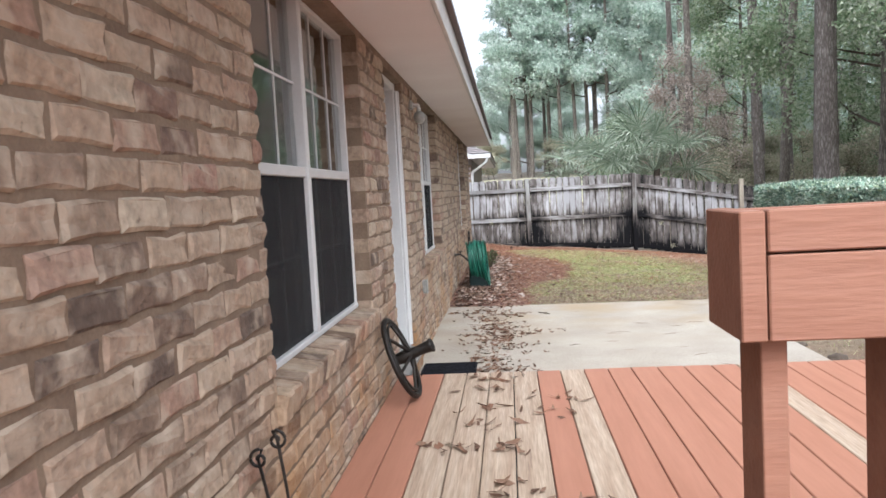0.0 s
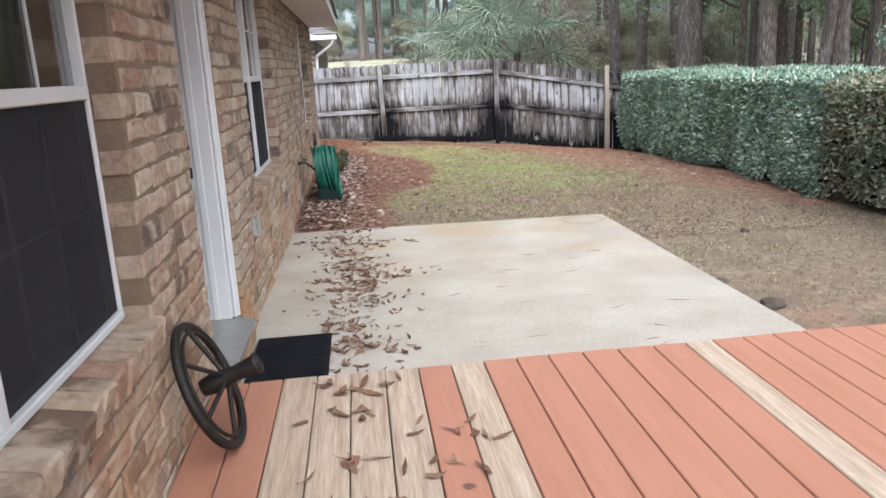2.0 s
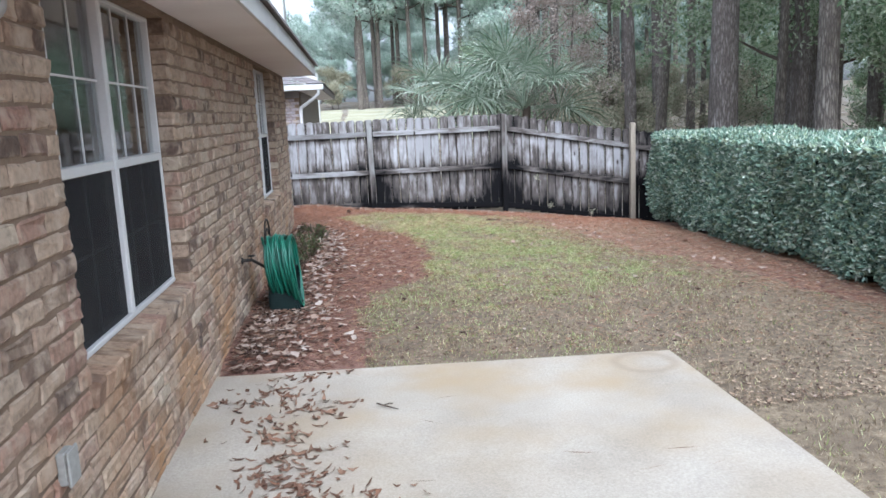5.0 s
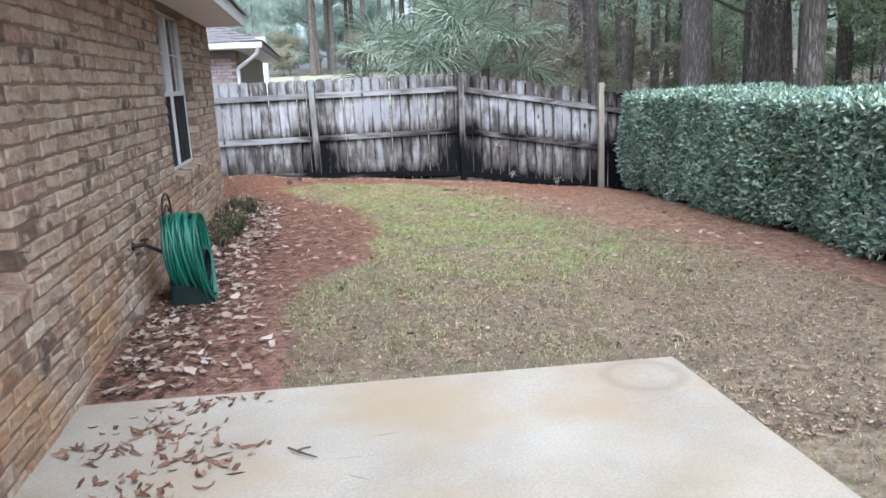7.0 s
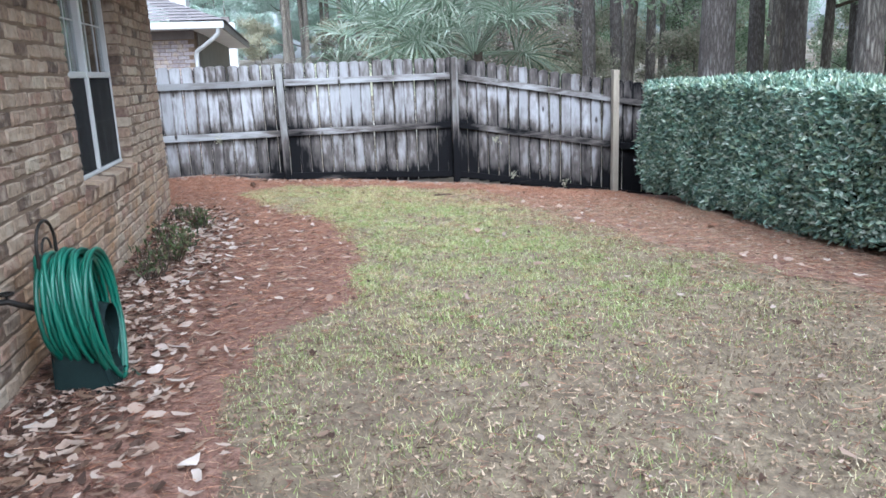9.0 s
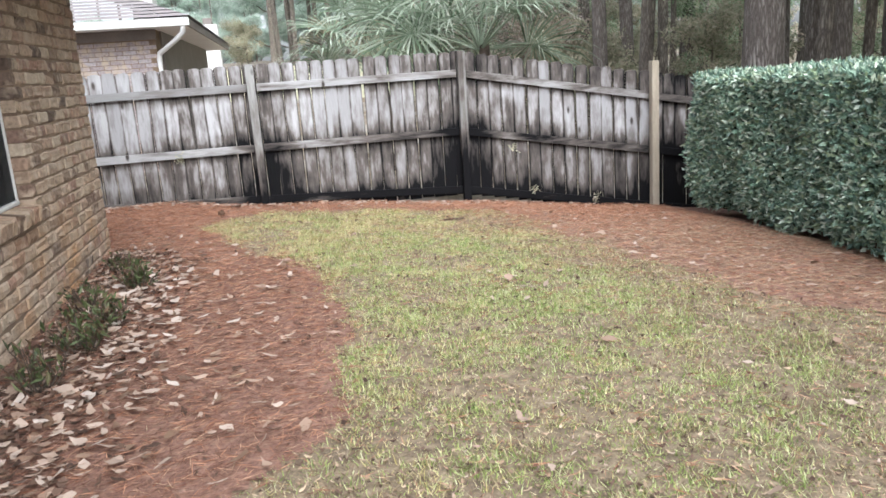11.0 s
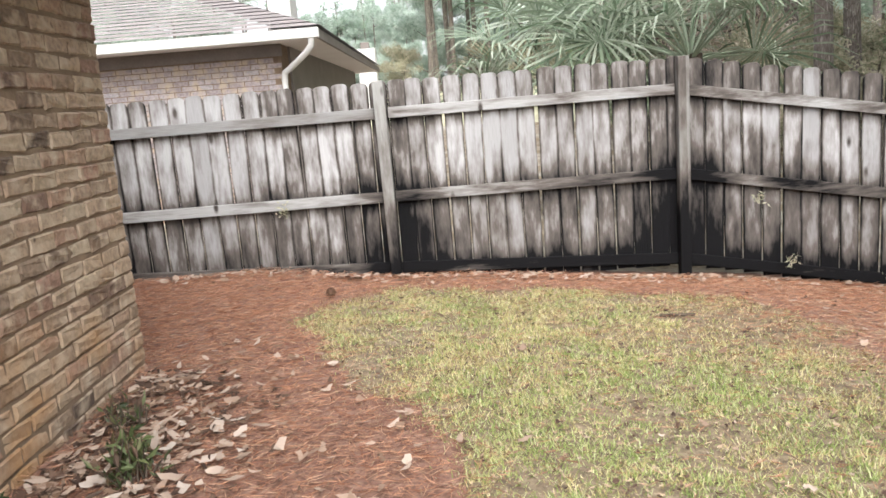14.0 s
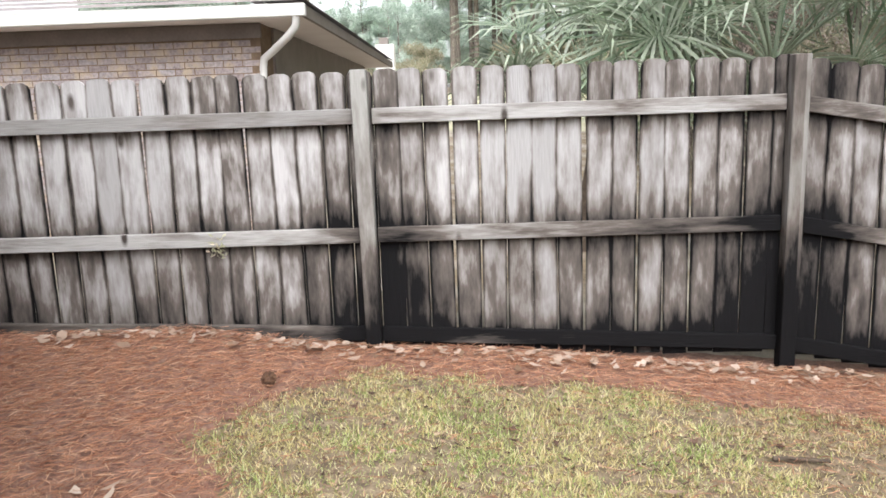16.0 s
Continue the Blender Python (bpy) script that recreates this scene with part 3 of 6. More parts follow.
def window(name, y0, y1, z0, z1):
    """A white aluminium window: frame, centre mullion, upper glass and screened lower sashes, in a brick reveal."""
    w = tagged(new(name), "white-framed window with dark screens below and clear panes above", "window", kind="structure")
    x1 = WALL - 0.09
    x0, zm, ym = x1 - 0.06, 1.49, (y0 + y1) / 2
    fr = 0.022
    bm = bmesh.new()
    box(bm, x0, x1, y0 + 0.002, y0 + fr, z0 + 0.02, z1 - 0.002, 0.004)
    box(bm, x0, x1, y1 - fr, y1 - 0.002, z0 + 0.02, z1 - 0.002, 0.004)
    box(bm, x0, x1 + 0.01, y0 + fr, y1 - fr, z0 + 0.02, z0 + 0.046, 0.004)
    box(bm, x0, x1, y0 + fr, y1 - fr, z1 - fr, z1 - 0.002, 0.004)
    part("window_frame", bm_mesh("window_frame", bm, M_WHITE), w, "white painted frame")
    part("mullion", box_mesh("mullion", x0, x1 + 0.012, ym - 0.024, ym + 0.024, z0 + 0.046, z1 - fr, M_WHITE, 0.006), w)
    for a, b in ((y0 + fr, ym - 0.024), (ym + 0.024, y1 - fr)):
        part("meeting_rail", box_mesh("meeting_rail", x0, x1 + 0.004, a, b, zm - 0.022, zm + 0.022, M_WHITE, 0.004), w)
        part("pane", box_mesh("pane", x0 + 0.02, x0 + 0.025, a, b, zm + 0.022, z1 - fr, M_GLASS, 0), w, "clear upper pane")
        part("pane", box_mesh("pane", x0 + 0.008, x0 + 0.013, a, b, z0 + 0.046, zm - 0.022, M_GLASS, 0), w, "lower pane behind the screen")
        for p0, p1, xg in ((zm + 0.022, z1 - fr, x0 + 0.0285), (z0 + 0.046, zm - 0.022, x0 + 0.0165)):
            h_ = (p0 + p1) / 2
            for c in (a + (b - a) / 3, a + (b - a) * 2 / 3):
                part("muntin", box_mesh("muntin", xg - 0.002, xg + 0.004, c - 0.005, c + 0.005, p0, p1, M_WHITE, 0), w, "thin white glazing bar")
            part("muntin", box_mesh("muntin", xg - 0.0015, xg + 0.0045, a, b, h_ - 0.005, h_ + 0.005, M_WHITE, 0), w, "thin white glazing bar")
        part("screen", box_mesh("screen", x1 - 0.012, x1 - 0.011, a + 0.002, b - 0.002, z0 + 0.048, zm - 0.024, M_SCREEN, 0), w, "dark insect screen")
    return w


for nm, o in OPEN.items():
    if nm.startswith("window"):
        window(nm, *o)

# ---- deck ----
deck = tagged(new("deck"), "low timber deck of red-stained boards with bare replacement boards", "deck", kind="structure")
xs = [WALL + 0.004 + 0.1516 * k for k in range(9)] + [0.590, 0.740, 0.903, 1.071, 1.243, 1.400] + [1.535]
xs += [1.535 + 0.153 * k for k in range(1, 21)]
for i, (a, b) in enumerate(zip(xs, xs[1:])):
    bare = i in (2, 3, 4, 5, 7, 14)
    jz = 0.002 * math.sin(i * 12.7)
    part("board", box_mesh("board", a + 0.0025, b - 0.0025, -4.0, 4.99 + 0.006 * math.sin(i * 7.1), DECK - 0.035 + jz, DECK + jz, M_BAREDECK if bare else M_REDDECK, 0.004), deck, "bare pale pine board" if bare else "red-stained board")
part("rim_joist", box_mesh("rim_joist", WALL + 0.01, xs[-1], 4.925, 4.965, -0.06, DECK - 0.04, M_REDDECK), deck, "red-stained rim board")
# added near-black block in place of the shade under the deck
part("joists", box_mesh("joists", WALL + 0.01, xs[-1], -4.0, 4.9, -0.15, DECK - 0.06, M_DARK_DOOR, 0), deck, "solid dark block that stands for the shade below the boards")

# ---- deck railing ----
rail = tagged(new("deck_railing"), "red-stained timber railing with a deep cap beam", "railing")
part("cap", box_mesh("cap", 0.379, 3.6, 1.165, 1.20, 1.252, 1.315, M_REDRAIL, 0.0025), rail, "upper rail board")
part("rail_board", box_mesh("rail_board", 0.379, 3.6, 1.166, 1.205, 1.118, 1.248, M_REDRAIL, 0.0025), rail)
part("rail_board", box_mesh("rail_board", 0.378, 3.6, 1.318, 1.356, 1.118, 1.312, M_REDRAIL, 0.0025), rail)
part("end_board", box_mesh("end_board", 0.338, 0.376, 1.166, 1.358, 1.118, 1.314, M_REDRAIL, 0.0025), rail)
part("top_board", box_mesh("top_board", 0.38, 3.6, 1.206, 1.316, 1.272, 1.308, M_REDRAIL, 0.002), rail)
for k in range(15):
    part("baluster", box_mesh("baluster", 0.377 + 0.202 * k, 0.417 + 0.202 * k, 1.207, 1.317, DECK, 1.27, M_REDRAIL, 0.002), rail)

# ---- the board fence ----
FY = 18.36
fence = tagged(new("board_fence"), "weathered grey dog-eared board fence with black mildew", "fence")
POSTS = [(-4.69, FY), (-2.25, FY), (0.49, FY), (2.94, FY), (5.27, 18.0), (7.6, 17.7)]


def fence_at(x):
    """Depth, rail heights and top of the fence at x."""
    y = np.interp(x, [p[0] for p in POSTS], [p[1] for p in POSTS])
    drop = max(0, x - 2.94) / 2.33
    return y, 1.60 - 0.40 * drop, 1.34 - 0.43 * drop, 0.645 - 0.40 * drop, (0.04 - 0.035 * (x - 0.5) if x < 2.94 else -0.08 - 0.38 * drop)


def picket_mesh(seed):
    """A dog-eared picket, 1.74 m tall, its foot at the origin, slightly cupped and worn."""
    r = random.Random(seed)
    w, h, t, e = 0.147, 1.74, 0.016, 0.04
    out = [(-w / 2 + r.uniform(0, .004), 0), (w / 2 - r.uniform(0, .004), 0), (w / 2, h * 0.5), (w / 2, h - e), (w / 2 - 0.012, h - e * 0.35), (w / 2 - e, h), (-w / 2 + e, h - r.uniform(0, .006)), (-w / 2 + 0.012, h - e * 0.35), (-w / 2, h - e), (-w / 2, h * 0.5)]
    bm = bmesh.new()
    a = [bm.verts.new((x, -t / 2, z)) for x, z in out]
    b = [bm.verts.new((x, t / 2, z)) for x, z in out]
    bm.faces.new(a), bm.faces.new(b[::-1])
    for k in range(len(out)):
        bm.faces.new((a[k], a[(k + 1) % len(out)], b[(k + 1) % len(out)], b[k]))
    return bm_mesh("picket", bm, M_PICKET)


PICKETS = [picket_mesh(k) for k in range(6)]
r = random.Random(3)
x = -4.6
while x < 7.5:
    y, top, *_ = fence_at(x)
    part("picket", PICKETS[r.randrange(6)], fence, "", pose(x, y + 0.05 + r.uniform(-0.003, 0.003), top - 1.74 + r.uniform(-0.006, 0.006), 0, r.uniform(-0.5, 0.5), math.degrees(math.atan2(-0.33, 2.33)) if x > 2.94 else 0))
    x += 0.1492 + r.choice((0.0, 0.001, 0.003, 0.005, 0.008))
for (xa, ya), (xb, yb) in zip(POSTS, POSTS[1:]):
    for k in range(3):
        za, zb = fence_at(xa + 0.01)[2 + k], fence_at(xb)[2 + k]
        c = Vector(((xa + xb) / 2, (ya + yb) / 2, (za + zb) / 2))
        d = Vector((xb - xa, yb - ya, zb - za))
        m = Matrix.Translation(c) @ d.to_track_quat("X", "Z").to_matrix().to_4x4()
        part("rail", box_mesh("rail", -d.length / 2 + 0.045, d.length / 2 - 0.045, 0.0, 0.038, -0.045, 0.045, M_RAIL, 0.004), fence, "", m)
for k, (xa, ya) in enumerate(POSTS):
    y, top, *_ = fence_at(xa)
    new_post = k == 4
    g = float(ground_z(xa, ya)) - 0.05
    hgt = top + (0.13 if new_post else 0.0) - g
    part("post", box_mesh("post", -0.046, 0.046, -0.05, 0.04, 0, hgt, M_NEWPOST if new_post else M_FENCE, 0.005), fence, "pale newer fence post" if new_post else "", pose(xa, ya - (0.03 if new_post else 0.01), g, 0, (0, 0, -0.6, 0.4, 0, 0)[k]))

# ---- more materials ----
# near-white last tone: the glint of glossy leaves, put into the colour
M_HEDGE = leaf_material("hedge_leaf", [(0.079, 0.128, 0.099), (0.145, 0.232, 0.172), (0.248, 0.362, 0.269), (0.373, 0.483, 0.380), (0.241, 0.304, 0.166), (0.690, 0.750, 0.649)], 0.38, 0.15, 0.5)
M_HEDGE_B = leaf_material("olive_hedge_leaf", [(0.085, 0.105, 0.062), (0.15, 0.175, 0.105), (0.22, 0.245, 0.155), (0.27, 0.215, 0.145), (0.38, 0.38, 0.29), (0.17, 0.21, 0.12)], 0.5, 0.15, 0.4)
# near-black: the shade inside the hedge is put into this colour
M_HEDGE_SHADE = material("hedge_inner_shade", [(0.006, 0.010, 0.006), (0.014, 0.018, 0.010)], 12, 1.0, 0.5, 40, spec=0.1)
M_PINE = leaf_material("pine_needles", [(0.238, 0.33, 0.245), (0.343, 0.449, 0.338), (0.449, 0.541, 0.431)], 0.6, 0.45)
M_BROAD = leaf_material("broad_leaf", [(0.163, 0.242, 0.129), (0.30, 0.385, 0.235), (0.43, 0.50, 0.335), (0.60, 0.63, 0.51)], 0.4, 0.5)
# paler and greyer than real leaves: distance haze is put into the colour
M_HAZED_LEAF = leaf_material("far_leaf_hazed", [(0.32, 0.42, 0.345), (0.46, 0.56, 0.475), (0.59, 0.665, 0.595), (0.67, 0.715, 0.67)], 0.5, 0.5)
M_BRUSH = leaf_material("dull_undergrowth", [(0.246, 0.246, 0.168), (0.358, 0.358, 0.246), (0.448, 0.426, 0.314), (0.515, 0.437, 0.347)], 0.7, 0.3)
M_PINKISH = leaf_material("bare_reddish_twigs", [(0.32, 0.25, 0.21), (0.45, 0.37, 0.32), (0.56, 0.50, 0.45)], 0.8, 0.4)
M_PALM = leaf_material("palm_leaflet", [(0.10, 0.15, 0.09), (0.20, 0.265, 0.175), (0.34, 0.395, 0.30), (0.46, 0.505, 0.42)], 0.45, 0.3)
M_GRASS = leaf_material("winter_grass", [(0.15, 0.215, 0.06), (0.26, 0.345, 0.10), (0.385, 0.46, 0.165), (0.52, 0.565, 0.26), (0.66, 0.68, 0.42)], 0.7, 0.5, 0.2)
M_DRYGRASS = leaf_material("dormant_grass", [(0.33, 0.28, 0.12), (0.48, 0.41, 0.19), (0.61, 0.535, 0.28), (0.74, 0.655, 0.42)], 0.7, 0.4, 0.2)
M_DULLGRASS = leaf_material("withered_grass", [(0.15, 0.108, 0.074), (0.215, 0.162, 0.105), (0.29, 0.228, 0.152), (0.39, 0.318, 0.235)], 0.8, 0.35, 0.2)
M_NEEDLE = leaf_material("fallen_pine_needles", [(0.20, 0.08, 0.044), (0.35, 0.165, 0.098), (0.50, 0.275, 0.175), (0.27, 0.12, 0.073), (0.54, 0.35, 0.24)], 0.75, 0.1, 0.2)
M_FADEDNEEDLE = leaf_material("faded_pine_needles", [(0.22, 0.145, 0.095), (0.34, 0.245, 0.165), (0.46, 0.355, 0.25)], 0.8, 0.1, 0.2)
M_DAMPNEEDLE = leaf_material("damp_pine_needles", [(0.10, 0.05, 0.035), (0.19, 0.10, 0.07), (0.30, 0.18, 0.13), (0.14, 0.072, 0.05)], 0.8, 0.1, 0.2)
M_DRYLEAF = leaf_material("dry_leaf", [(0.099, 0.053, 0.034), (0.165, 0.092, 0.058), (0.25, 0.15, 0.098), (0.122, 0.068, 0.046), (0.19, 0.098, 0.06)], 0.7, 0.1, 0.25)
M_MOULD = leaf_material("rotting_leaf", [(0.05, 0.03, 0.022), (0.085, 0.052, 0.037), (0.13, 0.08, 0.058)], 0.8, 0.1, 0.2)
M_PALELEAF = leaf_material("pale_dry_leaf", [(0.17, 0.105, 0.068), (0.28, 0.19, 0.14), (0.38, 0.28, 0.22), (0.46, 0.37, 0.31), (0.33, 0.24, 0.185)], 0.6, 0.15, 0.3)
M_SHRUB = leaf_material("small_shrub_leaf", [(0.04, 0.055, 0.022), (0.075, 0.10, 0.036), (0.125, 0.155, 0.062), (0.13, 0.085, 0.05), (0.10, 0.06, 0.042)], 0.5, 0.25)
M_HOSE = material("green_hose", [(0.003, 0.056, 0.035), (0.005, 0.072, 0.046), (0.010, 0.100, 0.064), (0.018, 0.128, 0.084)], by="object", rough=0.38, bump=0.05, bump_scale=80, fine=0.1)
M_DARKGREEN = material("dark_green_plastic", [(0.003, 0.009, 0.009), (0.006, 0.015, 0.014)], 6, 0.75, 0.05, 60, spec=0.2)
M_STEM = material("brown_stem", [(0.053, 0.038, 0.027), (0.091, 0.068, 0.049)], 20, 0.9, 0.3, 60)
M_CONE = material("pine_cone_brown", [(0.076, 0.038, 0.023), (0.129, 0.068, 0.038)], 40, 0.9, 0.4, 100)
M_GREYBOX = material("grey_outlet_box", [(0.258, 0.251, 0.228), (0.319, 0.312, 0.289)], 20, 0.6, 0.05, 60)


def bark_material(name, colours):
    """Plated pine bark: upright cracks between flaky plates."""
    m = material(name, colours, 5, 0.95, 0.0, 30, (2, 2, 0.5), fine=0.5)
    nt = m.node_tree
    N, L = nt.nodes, nt.links
    b = N["Principled BSDF"]
    geo = N.new("ShaderNodeNewGeometry")
    mp = N.new("ShaderNodeMapping")
    mp.inputs["Scale"].default_value = (22, 22, 4.0)
    L.new(geo.outputs["Position"], mp.inputs["Vector"])
    wave = N.new("ShaderNodeTexNoise")
    wave.inputs["Scale"].default_value, wave.inputs["Detail"].default_value = 1.3, 5
    L.new(mp.outputs[0], wave.inputs["Vector"])
    bent = N.new("ShaderNodeVectorMath")
    bent.operation = "MULTIPLY_ADD"
    bent.inputs[1].default_value = (1.5, 1.5, 1.5)
    L.new(wave.outputs["Color"], bent.inputs[0])
    L.new(mp.outputs[0], bent.inputs[2])
    vo = N.new("ShaderNodeTexVoronoi")
    vo.feature = "DISTANCE_TO_EDGE"
    vo.inputs["Scale"].default_value = 1.0
    L.new(bent.outputs[0], vo.inputs["Vector"])
    r = N.new("ShaderNodeValToRGB")
    r.color_ramp.elements[0].position, r.color_ramp.elements[1].position = 0.0, 0.34
    L.new(vo.outputs["Distance"], r.inputs[0])
    mx = N.new("ShaderNodeMix")
    mx.data_type = "RGBA"
    L.new(r.outputs[0], mx.inputs["Factor"])
    mx.inputs["A"].default_value = (0.105, 0.085, 0.072, 1)
    L.new(b.inputs["Base Color"].links[0].from_socket, mx.inputs["B"])
    L.new(mx.outputs["Result"], b.inputs["Base Color"])
    bp = N.new("ShaderNodeBump")
    bp.inputs["Strength"].default_value, bp.inputs["Distance"].default_value = 0.8, 0.03
    L.new(r.outputs[0], bp.inputs["Height"])
    L.new(bp.outputs[0], b.inputs["Normal"])
    return m


M_BARK = bark_material("pine_bark", [(0.18, 0.152, 0.135), (0.275, 0.24, 0.217), (0.37, 0.335, 0.308)])
M_BARK_PALE = bark_material("pale_bark", [(0.213, 0.182, 0.152), (0.304, 0.266, 0.22), (0.365, 0.327, 0.281)])


def blades(points, dirs, length, width, sag=0.15, fold=0.0):
    """Diamond leaves from each point along its direction: base, two flanks, tip."""
    p, d = np.asarray(points, float), np.asarray(dirs, float)
    n = len(p)
    d = d / (np.linalg.norm(d, axis=1, keepdims=True) + 1e-9)
    s = np.cross(d, rng.normal(size=(n, 3)))
    s /= np.linalg.norm(s, axis=1, keepdims=True) + 1e-9
    up = np.cross(s, d)
    le, wi = np.broadcast_to(length, (n,))[:, None], np.broadcast_to(width, (n,))[:, None]
    mid = p + d * le * 0.45 + up * le * fold
    tip = p + d * le + up * le * -sag
    v = np.stack([p, mid + s * wi / 2, tip, mid - s * wi / 2], 1).reshape(-1, 3)
    return v, np.arange(n * 4).reshape(n, 4)


def leaf_mesh(name, points, dirs, length, width, mat, **kw):
    v, f = blades(points, dirs, length, width, **kw)
    return mesh_of(name, v, f, mat)


def ball(n):
    d = rng.normal(size=(n, 3))
    return d / np.linalg.norm(d, axis=1, keepdims=True)


# ---- hedge ----
def hedge(y0, y1, x0, x1, top, mat, label, count, far_end):
    h = tagged(new("hedge"), label, "hedge", group="hedges along the yard")

    def face(y, z):
        return x0 + 0.05 * (y - 8) + 0.06 * np.sin(1.7 * y + 2.1 * z) + 0.035 * np.sin(4.3 * y - 3.0 * z) + 0.02 * np.sin(9 * y + 5 * z) + 0.16 * np.clip((0.05 - z) / 0.5, 0, 1) ** 1.5

    def crest(x, y):
        return top + 0.03 * np.sin(2.2 * y) + 0.03 * np.sin(5.1 * y + 3 * x) - 0.06 * np.clip((x0 + 0.05 * (y - 8) + 0.25 - x) / 0.25, 0, 1) ** 2

    nf, nt_, ne = int(count * 0.58), int(count * 0.34), int(count * 0.08)
    y = rng.uniform(y0, y1, nf)
    base = ground_z(x0 + 0.3, y) + 0.05 + 0.03 * np.sin(3.1 * y) + 0.03 * np.sin(7.7 * y)
    z = base + (top - base) * rng.random(nf) ** 0.9
    dep = rng.exponential(0.05, nf)
    p1 = np.stack([face(y, z) + dep - 0.02, y, z], 1)
    d1 = np.stack([-0.55 + rng.normal(size=nf) * 0.5, rng.normal(size=nf) * 0.7, 0.15 + rng.normal(size=nf) * 0.6], 1)
    y = rng.uniform(y0, y1, nt_)
    x = rng.uniform(x0 + 0.05 * (y - 8), x1)
    p2 = np.stack([x, y, crest(x, y) - rng.exponential(0.04, nt_) + 0.02], 1)
    d2 = np.stack([rng.normal(size=nt_) * 0.6, rng.normal(size=nt_) * 0.6, 0.5 + rng.normal(size=nt_) * 0.45], 1)
    ye = y1 if far_end > 0 else y0
    x, z = rng.uniform(x0 + 0.05 * (ye - 8), x1, ne), rng.uniform(-0.3, top, ne)
    p3 = np.stack([x, ye + far_end * (0.05 * np.sin(6 * x + 4 * z) - rng.exponential(0.05, ne)), z], 1)
    d3 = np.stack([rng.normal(size=ne) * 0.6, far_end * 0.6 + rng.normal(size=ne) * 0.5, rng.normal(size=ne) * 0.6], 1)
    p, d = np.concatenate([p1, p2, p3]), np.concatenate([d1, d2, d3])
    n = len(p)
    part("foliage", leaf_mesh("foliage", p, d, rng.uniform(0.048, 0.09, n), rng.uniform(0.026, 0.042, n), mat, fold=0.06), h)
    # added lining sheet behind the leaves, painted as dark as the shade there
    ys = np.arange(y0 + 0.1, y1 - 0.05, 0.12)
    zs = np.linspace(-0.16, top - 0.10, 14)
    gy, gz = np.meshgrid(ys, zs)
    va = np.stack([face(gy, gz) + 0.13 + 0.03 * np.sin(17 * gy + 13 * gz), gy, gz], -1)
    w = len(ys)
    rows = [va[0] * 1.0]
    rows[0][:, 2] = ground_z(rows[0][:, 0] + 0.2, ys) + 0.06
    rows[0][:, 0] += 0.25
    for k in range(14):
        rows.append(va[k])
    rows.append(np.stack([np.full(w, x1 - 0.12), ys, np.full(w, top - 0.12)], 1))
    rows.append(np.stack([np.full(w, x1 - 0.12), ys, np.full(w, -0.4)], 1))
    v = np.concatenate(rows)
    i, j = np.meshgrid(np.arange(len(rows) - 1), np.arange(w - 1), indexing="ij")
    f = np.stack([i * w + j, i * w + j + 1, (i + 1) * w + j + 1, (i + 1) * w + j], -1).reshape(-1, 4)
    part("inner_growth", mesh_of("inner_growth", v, f, M_HEDGE_SHADE, True), h, "near-black lining that stands for the shade inside the hedge")
    lines = []
    for k in range(int((y1 - y0) * 3)):
        y, x = rng.uniform(y0 + 0.1, y1 - 0.1), x0 + 0.05 * (y0 + y1 - 16) / 2 + rng.uniform(0.3, 0.6)
        g = float(ground_z(x, y)) - 0.03
        lines.append((np.array([[x, y, g], [x + rng.normal() * 0.05, y + rng.normal() * 0.06, g + 0.2], [x + rng.normal() * 0.1, y + rng.normal() * 0.12, g + 0.45]]), (0.018, 0.015, 0.01)))
    part("stem_growth", tubes("stem_growth", lines, M_STEM, 5), h, "thin brown stems at the foot")["kind"] = "stuff"
    return h


hedge(9.5, 17.1, 4.86, 6.6, 1.14, M_HEDGE, "clipped dark green glossy-leaved hedge", 70000, 1)
hedge(5.2, 9.5, 4.86, 6.6, 1.12, M_HEDGE_B, "clipped olive-brown hedge with withered patches", 20000, -1)


# ---- trees ----
def trunk_mesh(name, h, r, bend, mat, sides=12, seed=0):
    rr = np.random.default_rng(seed)
    n = 12
    t = np.linspace(0, 1, n)
    ph = rr.uniform(0, 6.28, 2)
    pts = np.stack([bend * np.sin(1.3 * t + ph[0]) - bend * np.sin(ph[0]) + 0.03 * np.sin(9 * t + ph[1]), bend * 0.7 * np.sin(1.1 * t + ph[1]) - bend * 0.7 * np.sin(ph[1]), t * h], 1)
    rad = r * (1 - 0.6 * t) * (1 + 0.35 * np.exp(-t * 18)) * (1 + 0.04 * rr.normal(size=n))
    v, f = tube_np(pts, rad, sides)
    return mesh_of(name, v, f, mat, True), pts, rad


def limbs_and_tips(pts, rad, n, start, reach, rise, seed):
    """Limbs from the trunk, with the places where their foliage sits."""
    rr = np.random.default_rng(seed)
    lines, tips = [], []
    for k in range(n):
        t = start + (1 - start) * (k + rr.random()) / n
        i = min(int(t * (len(pts) - 1)), len(pts) - 2)
        p = pts[i] + (pts[i + 1] - pts[i]) * (t * (len(pts) - 1) - i)
        a = rr.uniform(0, 6.283)
        l = reach * (1.15 - 0.75 * (t - start) / (1 - start)) * rr.uniform(0.6, 1.1)
        s = np.linspace(0, 1, 5)[:, None]
        q = p + s * np.array([math.cos(a), math.sin(a), 0]) * l + np.array([0, 0, 1]) * (rise * l * s ** 1.4) + rr.normal(size=(5, 3)) * 0.05 * l * s
        lines.append((q, np.linspace(max(rad[i] * 0.4, 0.015), 0.008, 5)))
        for u in (0.45, 0.65, 0.85, 1.0):
            tips.append(q[0] + (q[-1] - q[0]) * u + rr.normal(size=3) * 0.16 * l)
    return lines, np.array(tips)


